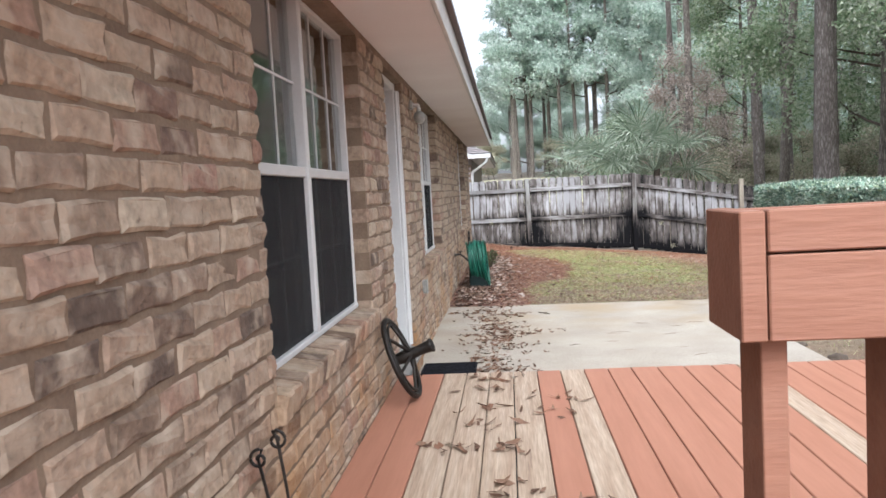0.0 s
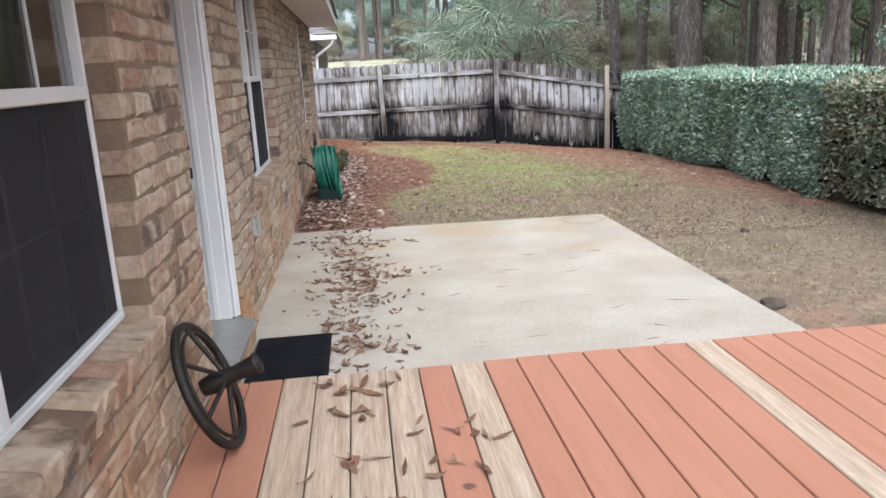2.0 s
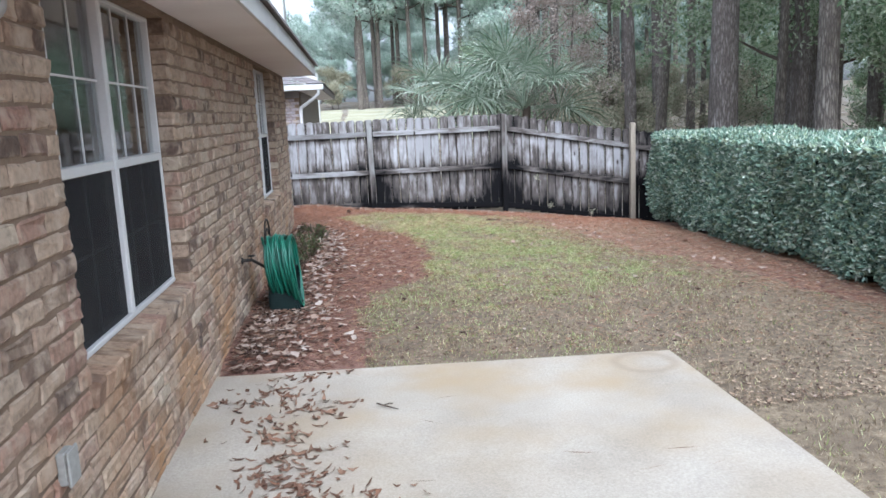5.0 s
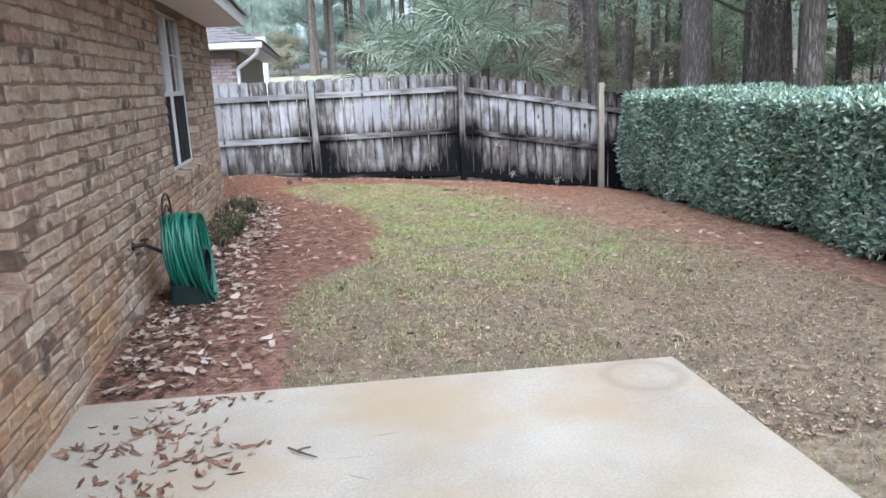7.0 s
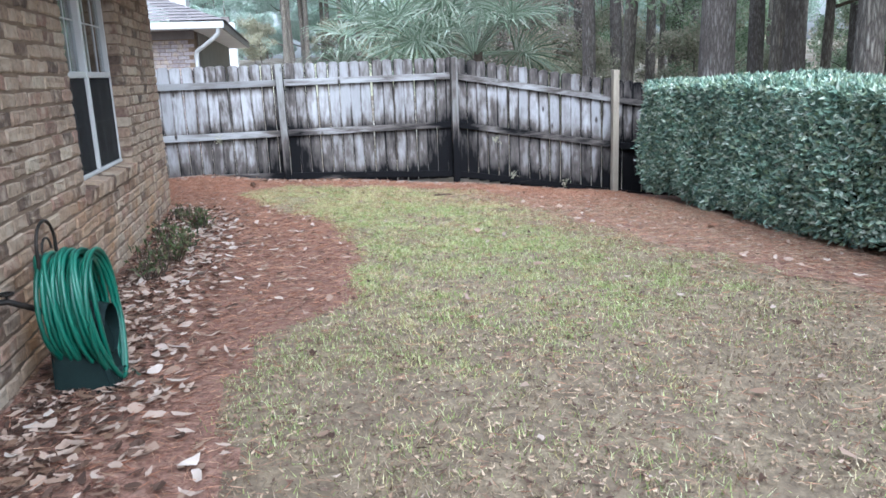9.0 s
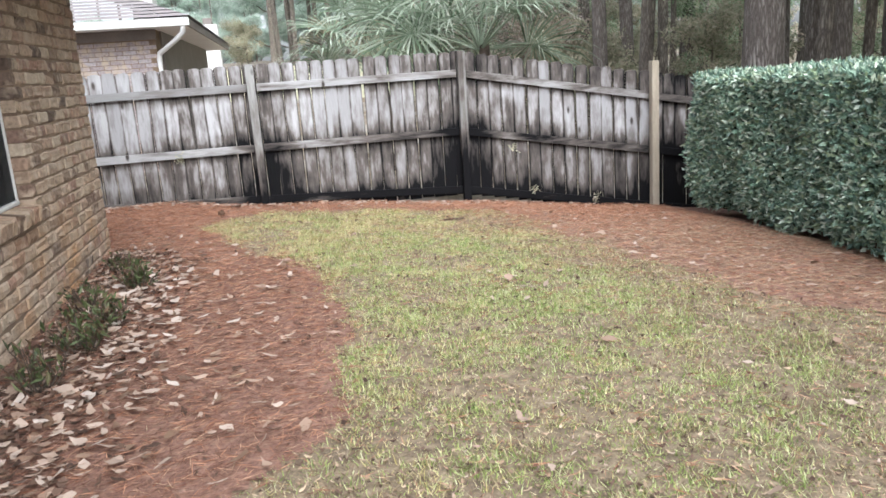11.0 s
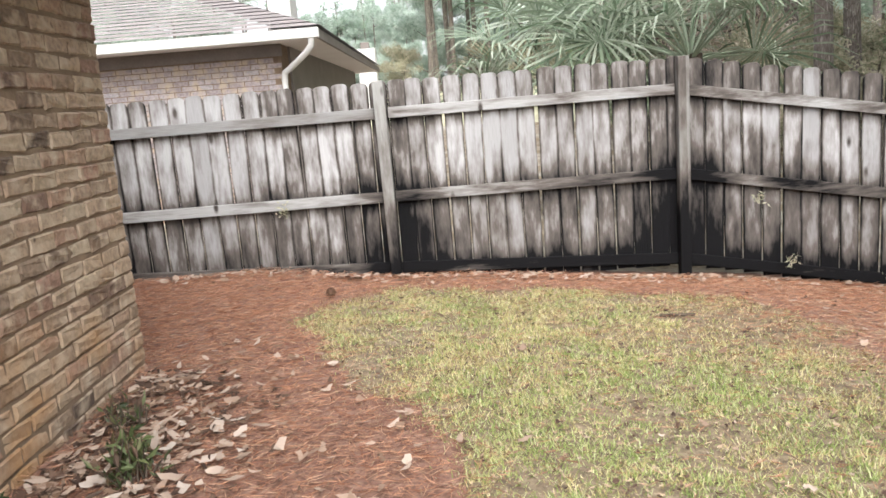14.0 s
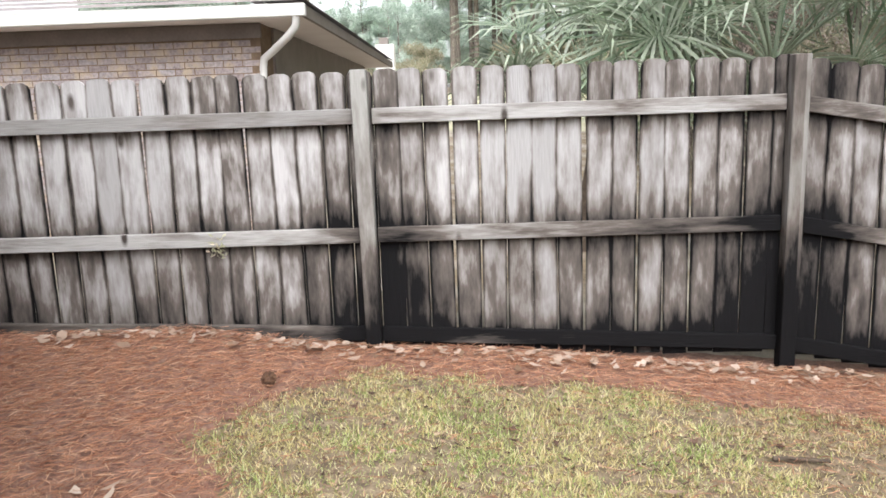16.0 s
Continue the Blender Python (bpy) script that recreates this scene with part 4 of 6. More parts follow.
def pine(h, r, start, reach, bend, seed, tufts=1, needle=0.38, bark=None, label="tall pine with a bare trunk and a high thin crown"):
    t = tagged(new("pine_tree"), label, "tree", group="pines of the wood")
    me, pts, rad = trunk_mesh("trunk", h, r, bend, bark or M_BARK, 12, seed)
    part("trunk", me, t, "plated grey-brown bark")
    lines, tips = limbs_and_tips(pts, rad, 26, start, reach, 0.35, seed + 1)
    part("branchwork", tubes("branchwork", lines, M_BARK, 5), t)
    c = np.repeat(tips, tufts, 0) + rng.normal(size=(len(tips) * tufts, 3)) * reach * 0.12
    p = np.repeat(c, 13, 0)
    d = ball(len(p)) + np.array([0, 0, 0.35])
    part("crown", leaf_mesh("crown", p, d, rng.uniform(0.6, 1.1, len(p)) * needle, 0.075, M_PINE, sag=0.1), t, "open crown of green needles")
    return t


def leafy(h, r, z0, spread, count, size, mat, seed, label, name="leafy_tree", clumps=46, bark=None):
    """A tree or tall shrub with an uneven crown of leaf clumps on branching limbs."""
    rr = np.random.default_rng(seed)
    t = tagged(new(name), label, "tree" if name.endswith("tree") else "bush", group="growth of the wood")
    me, pts, rad = trunk_mesh("trunk", h * 0.9, r, 0.25, bark or M_BARK_PALE, 8, seed)
    part("trunk", me, t)
    lines, tips = limbs_and_tips(pts, rad, max(6, clumps // 4), z0 / h, spread, 0.45, seed + 3)
    part("branchwork", tubes("branchwork", lines, M_STEM, 5), t)
    c = tips[rr.permutation(len(tips))[:clumps]]
    per = count // len(c)
    rad_c = rr.uniform(0.16, 0.36, len(c)) * spread
    p = np.repeat(c, per, 0) + ball(per * len(c)) * (np.repeat(rad_c, per) * rng.random(per * len(c)) ** 0.5)[:, None] * np.array([1, 1, 0.75])
    p[:, 2] = np.maximum(p[:, 2], 0.05)
    d = ball(len(p)) + np.array([0, 0, -0.25])
    part("crown", leaf_mesh("crown", p, d, rng.uniform(0.7, 1.3, len(p)) * size, size * 0.45, mat, fold=0.05), t)
    return t


def put(ob, x, y, rz=0.0, lean=0.0):
    ob.matrix_basis = pose(x, y, float(ground_z(x, y)) - 0.05, 0, lean, rz)
    return ob


def put_copy(ob, x, y, rz=0.0, lean=0.0):
    return copy_thing(ob, pose(x, y, float(ground_z(x, y)) - 0.05, 0, lean, rz))


# trunks close behind the hedge and the fence
put(pine(19, 0.30, 0.55, 2.8, 0.2, 11, label="large pine with thick plated bark behind the hedge"), 7.7, 19.4)
slim = put(pine(17, 0.19, 0.5, 2.2, 0.3, 12), 10.65, 33.4, 40)
slim2 = put(pine(17, 0.19, 0.55, 2.4, 0.25, 13), 10.7, 30.3, 120)
pale = put(pine(16, 0.17, 0.6, 2.0, 0.3, 14, bark=M_BARK_PALE, label="slim pine with pale bark"), 12.3, 31.4)
stout = put(pine(18, 0.235, 0.6, 2.8, 0.2, 15), 13.7, 27.6, 70)
mid = put(pine(17, 0.19, 0.55, 2.6, 0.25, 16), 10.45, 21.3, 200)
pale2 = put(pine(16, 0.185, 0.6, 2.2, 0.2, 17, bark=M_BARK_PALE, label="pine with pale grey bark"), 7.6, 15.8, 300)
put(pine(12, 0.10, 0.65, 1.6, 0.5, 18, label="slender pine leaning over beside the hedge"), 8.3, 15.3, 0, 9)
put_copy(mid, 8.95, 15.6, 20)
put_copy(stout, 15.8, 26.2, 150)
put_copy(pale, 8.6, 25.2, 10, 3)
put_copy(slim2, 11.6, 23.5, 220, -2)
KINDS = [slim, slim2, pale, stout, mid, pale2]
for k, (x, y) in enumerate([(8.9, 28), (10.2, 37), (15.5, 22.5), (14.2, 18.5), (16.5, 20), (18, 27), (12.6, 14.6), (17.5, 16.5), (7.2, 31), (20, 21), (14.5, 34), (19, 33), (22, 27), (11.4, 12.4), (14.8, 12.5), (8.2, 38), (16.2, 30), (9.5, 42), (12.5, 40), (17.5, 38), (21, 38), (13.2, 24.8), (11.6, 18.0), (18.6, 23.2)]):
    put_copy(KINDS[(k * 5 + 1) % 6], x, y, 67 * k, (k * 37 % 7 - 3) * 0.7)
# the far wood
r = random.Random(21)
for k in range(52):
    x, y = r.uniform(-30, 42), r.uniform(46, 78)
    if x < 6:
        x, y = x * 1.5 - 1, r.uniform(92, 125)
    if -0.14 < x / y < 0.0:
        y = r.uniform(150, 170)
    put_copy(KINDS[r.randrange(6)], x, y, r.uniform(0, 360), r.uniform(-1.5, 1.5))
# bare trunks along the near edge of the far wood, beyond the open grass; pale-barked copies, for the haze
for k in range(10):
    x = -9 + 2.1 * k + r.uniform(-0.4, 0.4)
    put_copy((pale, pale2)[k % 2], x if x > 0 else 2 * x, r.uniform(64, 71) if x > 0 else r.uniform(140, 150), r.uniform(0, 360), r.uniform(-1.5, 1.5))

# leafy growth: high limbs over the hedge, undergrowth, and the close of the wood
oak = put(leafy(9.0, 0.13, 2.5, 3.1, 19000, 0.13, M_BROAD, 31, "evergreen leafy tree with limbs high over the hedge"), 8.9, 13.2)
put_copy(oak, 10.2, 16.2, 130)
put_copy(oak, 12.4, 18.8, 250)
oak3 = put(leafy(10.5, 0.13, 3.5, 3.4, 18000, 0.15, M_BROAD, 41, "leafy evergreen tree with glossy leaves before the pines"), 9.4, 20.4)
put_copy(oak3, 12.6, 23.2, 250)
oak2 = put(leafy(11, 0.12, 4.2, 3.0, 9000, 0.17, M_BROAD, 32, "leafy evergreen tree among the pines"), 15.0, 23.5)
for k, (x, y) in enumerate([(18.5, 23), (13.5, 33), (21, 30), (20, 16), (10.5, 35)]):
    put_copy(oak2, x, y, 77 * k)
put(leafy(2.5, 0.05, 0.4, 1.1, 5200, 0.08, M_HEDGE, 37, "dark evergreen bush behind the hedge", "bush", 44), 8.3, 12.0)
brush = put(leafy(2.6, 0.03, 0.25, 1.5, 4200, 0.10, M_BRUSH, 33, "dull green and brown undergrowth bush", "bush", 40), 9.6, 29.4)
brush2 = put(leafy(3.4, 0.04, 0.3, 1.8, 4600, 0.13, M_BRUSH, 34, "straggling dull green undergrowth bush", "bush", 40), 12.6, 29.2)
green = put(leafy(4.2, 0.05, 0.5, 1.7, 4600, 0.12, M_BROAD, 38, "loose green sapling thicket in the wood", "bush", 40), 14.5, 30.5)
pink = put(leafy(6.6, 0.07, 1.4, 2.1, 5200, 0.11, M_PINKISH, 35, "tall thin bush with faded reddish-grey leaves", "bush", 44), 6.2, 29.5)
put_copy(pink, 7.9, 31.5, 200)
r = random.Random(5)
spots = [(7.6, 28.5), (8.6, 31), (16, 25.5), (17, 24), (19.5, 20.5)]
spots += [(r.uniform(6, 30), r.uniform(31, 46)) for _ in range(36)] + [(r.uniform(18, 32), r.uniform(9, 28)) for _ in range(24)]
for k, (x, y) in enumerate(spots):
    put_copy((brush, brush2, green)[k % 3], x, y, 53 * k)
bigtree = put(leafy(15, 0.18, 0.6, 4.0, 18000, 0.27, M_HAZED_LEAF, 36, "broad leafy tree at the edge of the wood", clumps=60), 12, 54)
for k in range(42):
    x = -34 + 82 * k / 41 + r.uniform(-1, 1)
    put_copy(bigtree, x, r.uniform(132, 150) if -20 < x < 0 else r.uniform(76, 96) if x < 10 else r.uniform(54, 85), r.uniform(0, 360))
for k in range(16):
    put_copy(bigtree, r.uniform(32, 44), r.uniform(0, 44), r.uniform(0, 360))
roundpine = put(leafy(19, 0.2, 6.5, 3.6, 12000, 0.3, M_HAZED_LEAF, 39, "tall pine with rounded green crown, paled for haze", clumps=52), 2.0, 66)
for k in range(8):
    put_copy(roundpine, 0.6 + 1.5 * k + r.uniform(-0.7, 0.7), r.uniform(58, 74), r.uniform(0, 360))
for k in range(14):
    put_copy(brush2, r.uniform(-14, 12), r.uniform(62, 70), 31 * k)


# ---- palms behind the fence ----
def palm(h, fronds, petiole, radius, seed, label):
    """A fan palm: each leaf a long stalk with a pleated fan of pointed segments that droop at the tips."""
    rr = np.random.default_rng(seed)
    t = tagged(new("fan_palm"), label, "palm", group="palms behind the fence")
    me, pts, rad = trunk_mesh("trunk", h, 0.19, 0.05, M_STEM, 10, seed)
    part("trunk", me, t, "stubby fibrous trunk")
    for k in range(fronds):
        a, e = 2.4 * k + rr.uniform(-0.25, 0.25), 0.15 + 1.35 * ((k * 5) % fronds) / fronds + rr.uniform(-0.1, 0.1)
        out = np.array([math.cos(a), math.sin(a), 0])
        side = np.cross(out, [0, 0, 1])
        L_ = petiole * rr.uniform(0.8, 1.15)
        s = np.linspace(0, 1, 10)
        ang = e - 0.3 * s ** 1.5
        q = np.array([0, 0, h - 0.1]) + np.cumsum(np.cos(ang)[:, None] * out * L_ / 9 + np.sin(ang)[:, None] * np.array([0, 0, L_ / 9]), 0)
        stalk = tube_np(q, np.linspace(0.016, 0.008, 10), 6)
        fwd = math.cos(ang[-1] - 0.25) * out + math.sin(ang[-1] - 0.25) * np.array([0, 0, 1])
        up = np.cross(side, fwd)
        up *= np.sign(up[2])
        tw = rr.uniform(-1.1, 1.1)
        side, up = side * math.cos(tw) + up * math.sin(tw), up * math.cos(tw) - side * math.sin(tw)
        n = 30
        th = np.linspace(-2.35, 2.35, n)
        R = radius * rr.uniform(0.85, 1.1) * (0.78 + 0.22 * np.cos(th))
        base = q[-1] + fwd * (0.12 * np.cos(th))[:, None]
        d = np.cos(th)[:, None] * fwd + np.sin(th)[:, None] * side + up * (0.30 * np.abs(np.sin(th)) + 0.05 * rr.normal(size=n))[:, None]
        d /= np.linalg.norm(d, axis=1, keepdims=True)
        wv = np.cross(d, up)
        wv /= np.linalg.norm(wv, axis=1, keepdims=True)
        rows = []
        for u, w, g in ((0.0, 0.007, 0), (0.35, 0.017, 0.0), (0.7, 0.013, -0.07), (1.0, 0.002, -0.28)):
            c = base + d * (R * u)[:, None] + np.array([0, 0, 1.0]) * (g * R)[:, None]
            rows += [c + wv * w, c - wv * w]
        v = np.stack(rows, 1).reshape(-1, 3)
        bb = np.arange(n)[:, None] * 8
        f = np.concatenate([bb + np.array([[2 * j, 2 * j + 2, 2 * j + 3, 2 * j + 1]]) for j in range(3)])
        vv, ff = join_np([stalk, (v, f)])
        part("frond", mesh_of("frond", vv, ff, M_PALM), t)
    return t


put(palm(2.15, 26, 1.0, 1.12, 41, "green fan palm rising behind the fence"), 4.0, 21.4)
put(palm(1.8, 18, 0.9, 1.05, 42, "smaller green fan palm behind the fence"), 2.45, 22.2)


# ---- neighbour's house ----
nb = tagged(new("neighbour_house"), "low pinkish brick house with a grey hip roof and white gutter", "house")
NX, NY = -1.0, 22.05
part("wall", box_mesh("wall", -12.0, NX, NY, 31.0, -0.3, 2.298, M_MORTAR, 0), nb, "pinkish brick wall")
vb, fb = [], []
for c in range(36):
    for k in range(56):
        y0b, z0b = NX - 0.2032 * (k + (0.5 if c % 2 else 0)), -0.3 + 0.0677 * c
        o = len(vb)
        vb += [(y0b, NY - 0.006, z0b), (y0b - 0.193, NY - 0.006, z0b), (y0b - 0.193, NY - 0.006, z0b + 0.058), (y0b, NY - 0.006, z0b + 0.058)]
        fb.append((o, o + 1, o + 2, o + 3))
ob = part("brick_facing", mesh_of("brick_facing", vb, fb, M_BRICK_FAR), nb, "pinkish-buff bricks")
ob["kind"] = "stuff"
part("soffit", box_mesh("soffit", -12.5, -0.47, 21.62, 31.5, 2.30, 2.32, M_SOFFIT, 0), nb)
bm = bmesh.new()
box(bm, -12.5, -0.42, 21.55, 21.62, 2.29, 2.415, 0.01)
part("gutter", bm_mesh("gutter", bm, M_WHITE), nb, "white gutter and fascia")
part("fascia", box_mesh("fascia", -0.47, -0.43, 21.62, 31.5, 2.29, 2.41, M_FASCIA, 0.004), nb)
# hip roof of overlapping shingle courses
E, S = 0.42, 4.6
vr, fr_ = [], []
for c in range(34):
    a, b = c * 0.145, (c + 1) * 0.145
    za, zb = 2.425 + a * E, 2.425 + b * E
    lift = 0.012
    for q in ([(-0.40 - a, 21.53 + a, za + lift), (-12.6 + a, 21.53 + a, za + lift), (-12.6 + b, 21.53 + b, zb), (-0.40 - b, 21.53 + b, zb)],
              [(-0.40 - a, 21.53 + a, za + lift), (-0.40 - b, 21.53 + b, zb), (-0.40 - b, 31.5 - b, zb), (-0.40 - a, 31.5 - a, za + lift)]):
        A, B, C, D = (np.array(p) for p in q)
        flip = q[1][1] == q[0][1]
        n = 40
        for k in range(n):
            s0, s1 = k / n, (k + 1) / n
            o = len(vr)
            if flip:
                vr += [A + (B - A) * s0, A + (B - A) * s1, D + (C - D) * s1, D + (C - D) * s0]
            else:
                vr += [A + (D - A) * s0, A + (D - A) * s1, B + (C - B) * s1, B + (C - B) * s0]
            fr_.append((o, o + 1, o + 2, o + 3))
part("shingles", mesh_of("shingles", vr, fr_, M_SHINGLE), nb, "grey-brown asphalt shingle courses")
part("chimney", box_mesh("chimney", -1.9, -1.5, 26.0, 26.7, 2.6, 5.2, M_WHITE, 0.015), nb, "pale boarded chimney")
part("frieze_board", box_mesh("frieze_board", -12.0, NX + 0.02, NY - 0.03, NY - 0.008, 2.145, 2.296, M_FASCIA, 0.004), nb, "brown frieze board below the soffit")
sp = np.array([[-0.52, 21.60, 2.30], [-0.53, 21.62, 2.21], [-0.62, 21.70, 2.13], [-0.86, 21.90, 1.98], [-0.95, 21.96, 1.93], [-0.97, 21.98, 1.84], [-0.97, 21.98, 0.9], [-0.97, 21.98, 0.0]])
part("downspout", tubes("downspout", [(sp, 0.04)], M_WHITE, 8), nb, "white downspout with a swan neck")
# sheet over the brick side wall; brown stands for the shade there
part("corner_board", box_mesh("corner_board", NX, NX + 0.03, NY + 0.5, 30.5, -0.3, 2.295, M_FASCIA, 0), nb, "brown sheet over the side wall, its shade put into the colour")


chim = tagged(new("white_chimney"), "white rendered chimney with a dark cap, far off", "chimney")
stack_ = part("shaft", box_mesh("shaft", -2.55, -1.75, 48.0, 48.8, float(ground_z(-2.1, 48.4)) - 0.2, 4.15, M_WHITE, 0.02), chim)
part("cap", box_mesh("cap", -2.4, -2.0, 48.2, 48.6, 4.15, 4.45, M_FASCIA, 0.02), stack_, "dark metal cap")

# ---- door ----
door = tagged(new("door_1"), "dark closed door in a white moulded frame", "door", kind="structure")
y0, y1, z0, z1 = OPEN["door_1"]
DX = WALL - 0.06
part("jamb", box_mesh("jamb", DX - 0.15, DX, y1 - 0.075, y1 - 0.003, z0 + 0.06, z1 - 0.003, M_WHITE, 0.006), door, "white jamb")
part("brick_mould", box_mesh("brick_mould", DX, DX + 0.022, y1 - 0.058, y1 - 0.004, z0 + 0.06, z1 - 0.06, M_WHITE, 0.008), door)
part("moulding_bead", box_mesh("moulding_bead", DX, DX + 0.034, y1 - 0.022, y1 - 0.005, z0 + 0.06, z1 - 0.06, M_WHITE, 0.006), door)
part("door_stop", box_mesh("door_stop", DX - 0.105, DX - 0.065, y1 - 0.084, y1 - 0.0755, z0 + 0.06, z1 - 0.01, M_WHITE, 0.005), door)
part("jamb", box_mesh("jamb", DX - 0.15, DX, y0 + 0.003, y0 + 0.05, z0 + 0.06, z1 - 0.003, M_WHITE, 0.006), door, "white jamb")
part("head", box_mesh("head", DX - 0.15, DX, y0 + 0.05, y1 - 0.075, z1 - 0.06, z1 - 0.003, M_WHITE, 0.006), door)
part("leaf", box_mesh("leaf", DX - 0.20, DX - 0.156, y0 + 0.03, y1 - 0.03, z0 + 0.07, z1 - 0.02, M_DARK_DOOR, 0.004), door, "very dark door leaf")
for z in (1.02, 1.16):
    part("strike_plate", box_mesh("strike_plate", DX - 0.147, DX - 0.118, y1 - 0.0785, y1 - 0.073, z - 0.03, z + 0.03, M_BLACK_IRON, 0.001), door, "dark metal strike plate")
bm = bmesh.new()
sv = [bm.verts.new(p) for p in ((DX - 0.16, y0 + 0.003, z0 + 0.065), (DX - 0.02, y0 + 0.003, z0 + 0.062), (WALL + 0.055, y0 - 0.0, z0 + 0.025), (WALL + 0.055, y0, z0 + 0.002), (DX - 0.16, y0 + 0.003, z0 + 0.002))]
sw = [bm.verts.new((v.co.x, y1 - 0.003, v.co.z)) for v in sv]
bm.faces.new(sv), bm.faces.new(sw)
for k in range(5):
    bm.faces.new((sv[k], sv[(k + 1) % 5], sw[(k + 1) % 5], sw[k]))
part("threshold", bm_mesh("threshold", bm, M_METAL), door, "dull metal threshold")

# ---- doormat ----
mat_ = tagged(new("doormat"), "black ribbed rubber doormat on the patio", "doormat")
mat_base = part("base", box_mesh("base", -0.725, -0.30, 5.02, 6.05, 0.004, 0.016, M_RUBBER, 0.004), mat_)
rib = box_mesh("rib", -0.71, -0.315, 0.0, 0.012, 0.015, 0.021, M_RUBBER, 0.002)
for k in range(38):
    part("rib", rib, mat_base, "", pose(0, 5.035 + 0.0265 * k, 0))


def circle(c, u, w, r, n=40, a0=0.0, a1=2 * math.pi):
    a = np.linspace(a0, a1, n)
    return np.asarray(c) + r * (np.cos(a)[:, None] * np.asarray(u) + np.sin(a)[:, None] * np.asarray(w))


# ---- iron wheel leaning on the wall ----
wheel = tagged(new("wheel_ornament"), "rusty black iron spoked wheel leaning on the brick wall", "ornament")
lo_, hi_ = np.array([-0.575, 4.38, 0.205]), np.array([-0.745, 4.41, 0.64])
c0 = (lo_ + hi_) / 2
up_ = (hi_ - lo_) / np.linalg.norm(hi_ - lo_)
al = np.array([0.02, 0.99, 0.0])
al = al - up_ * (al @ up_)
al /= np.linalg.norm(al)
nrm = np.cross(al, up_)
nrm *= np.sign(nrm[0])
R_ = np.linalg.norm(hi_ - lo_) / 2
part("rim", tubes("rim", [(circle(c0, al, up_, R_, 49), 0.017)], M_BLACK_IRON, 10), wheel)
part("inner_rim", tubes("inner_rim", [(circle(c0 + nrm * 0.012, al, up_, R_ - 0.03, 49), 0.007)], M_BLACK_IRON, 6), wheel)
for k in range(6):
    a = k * math.pi / 3 + 0.3
    e = c0 + R_ * (math.cos(a) * al + math.sin(a) * up_)
    part("spoke", tubes("spoke", [(np.linspace(c0 + nrm * 0.07, e, 4), 0.010)], M_BLACK_IRON, 6), wheel)
hub_ = part("hub", tubes("hub", [(np.linspace(c0 - nrm * 0.03, c0 + nrm * 0.20, 6), (0.032, 0.040, 0.034, 0.030, 0.034, 0.038))], M_BLACK_IRON, 12), wheel, "thick iron hub tube")
part("hub_cap", tubes("hub_cap", [(np.linspace(c0 + nrm * 0.185, c0 + nrm * 0.205, 3), (0.042, 0.042, 0.001))], M_BLACK_IRON, 12), hub_)

# ---- scrolled iron trellis by the wall ----
tr = tagged(new("iron_trellis"), "small rusty iron plant stand with scrolled tips", "plant stand")


def scroll(x, y, z, lean, turn):
    a = np.linspace(0, 2.6 * math.pi, 36)
    rr = 0.006 + 0.0030 * a
    sp_ = np.stack([x + turn * rr * np.cos(a), np.full(36, y), z + rr * np.sin(a)], 1)
    e = sp_[-1]
    stem = np.array([[e[0] + turn * 0.012, y, e[2] - 0.03], [x + lean * 0.4, y, z - 0.14], [x + lean, y + 0.01, DECK + 0.004]])
    return np.concatenate([sp_, stem])


part("scroll", tubes("scroll", [(scroll(-0.69, 2.1, 0.69, 0.05, 1), 0.005)], M_BLACK_IRON, 6), tr)
part("scroll", tubes("scroll", [(scroll(-0.745, 2.1, 0.635, 0.06, -1), 0.005)], M_BLACK_IRON, 6), tr)
part("crossbar", tubes("crossbar", [(np.array([[-0.72, 2.105, 0.42], [-0.66, 2.105, 0.42]]), 0.005)], M_BLACK_IRON, 6), tr)

# ---- garden hose on its stand ----
HC = np.array([-0.44, 11.0, 0.27])
stand = tagged(new("hose_stand"), "black metal hose stand beside the brick wall", "hose stand")
hx = np.array([math.cos(-0.05), math.sin(-0.05), 0.0])
hy = np.array([-hx[1], hx[0], 0.0])
zz = np.array([0, 0, 1.0])
foot = float(ground_z(HC[0], HC[1]))
part("back_plate", tubes("back_plate", [(np.linspace(HC - hx * 0.13, HC + hx * 0.10, 4), (0.08, 0.14, 0.14, 0.12))], M_DARKGREEN, 18), stand, "dark drum that carries the coil")
for s in (-0.12, 0.12):
    q = np.array([HC + hy * s - hx * 0.14 + zz * 0.42, HC + hy * s - hx * 0.14, [*(HC + hy * s - hx * 0.14)[:2], foot - 0.04]])
    part("leg", tubes("leg", [(q, 0.009)], M_BLACK_IRON, 6), stand)
part("top_loop", tubes("top_loop", [(circle(HC - hx * 0.14 + zz * 0.42, hy, zz, 0.12, 16, 0, math.pi), 0.008), (circle(HC - hx * 0.14 + zz * 0.40, hy, zz, 0.06, 12, 0, math.pi), 0.006)], M_BLACK_IRON, 6), stand, "wire loop at the top")
part("base_plate", tubes("base_plate", [(np.array([HC - hx * 0.14 - zz * (HC[2] - foot - 0.03), HC + hx * 0.13 - zz * (HC[2] - foot - 0.03)]), 0.05)], M_DARKGREEN, 8), stand)
bm = bmesh.new()
sk_lo = [bm.verts.new((x, y, foot - 0.02)) for x, y in ((-0.15, -0.17), (0.13, -0.15), (0.13, 0.15), (-0.15, 0.17))]
sk_hi = [bm.verts.new((x, y, foot + 0.34)) for x, y in ((-0.15, -0.13), (0.03, -0.11), (0.03, 0.11), (-0.15, 0.13))]
bm.faces.new(sk_lo), bm.faces.new(sk_hi)
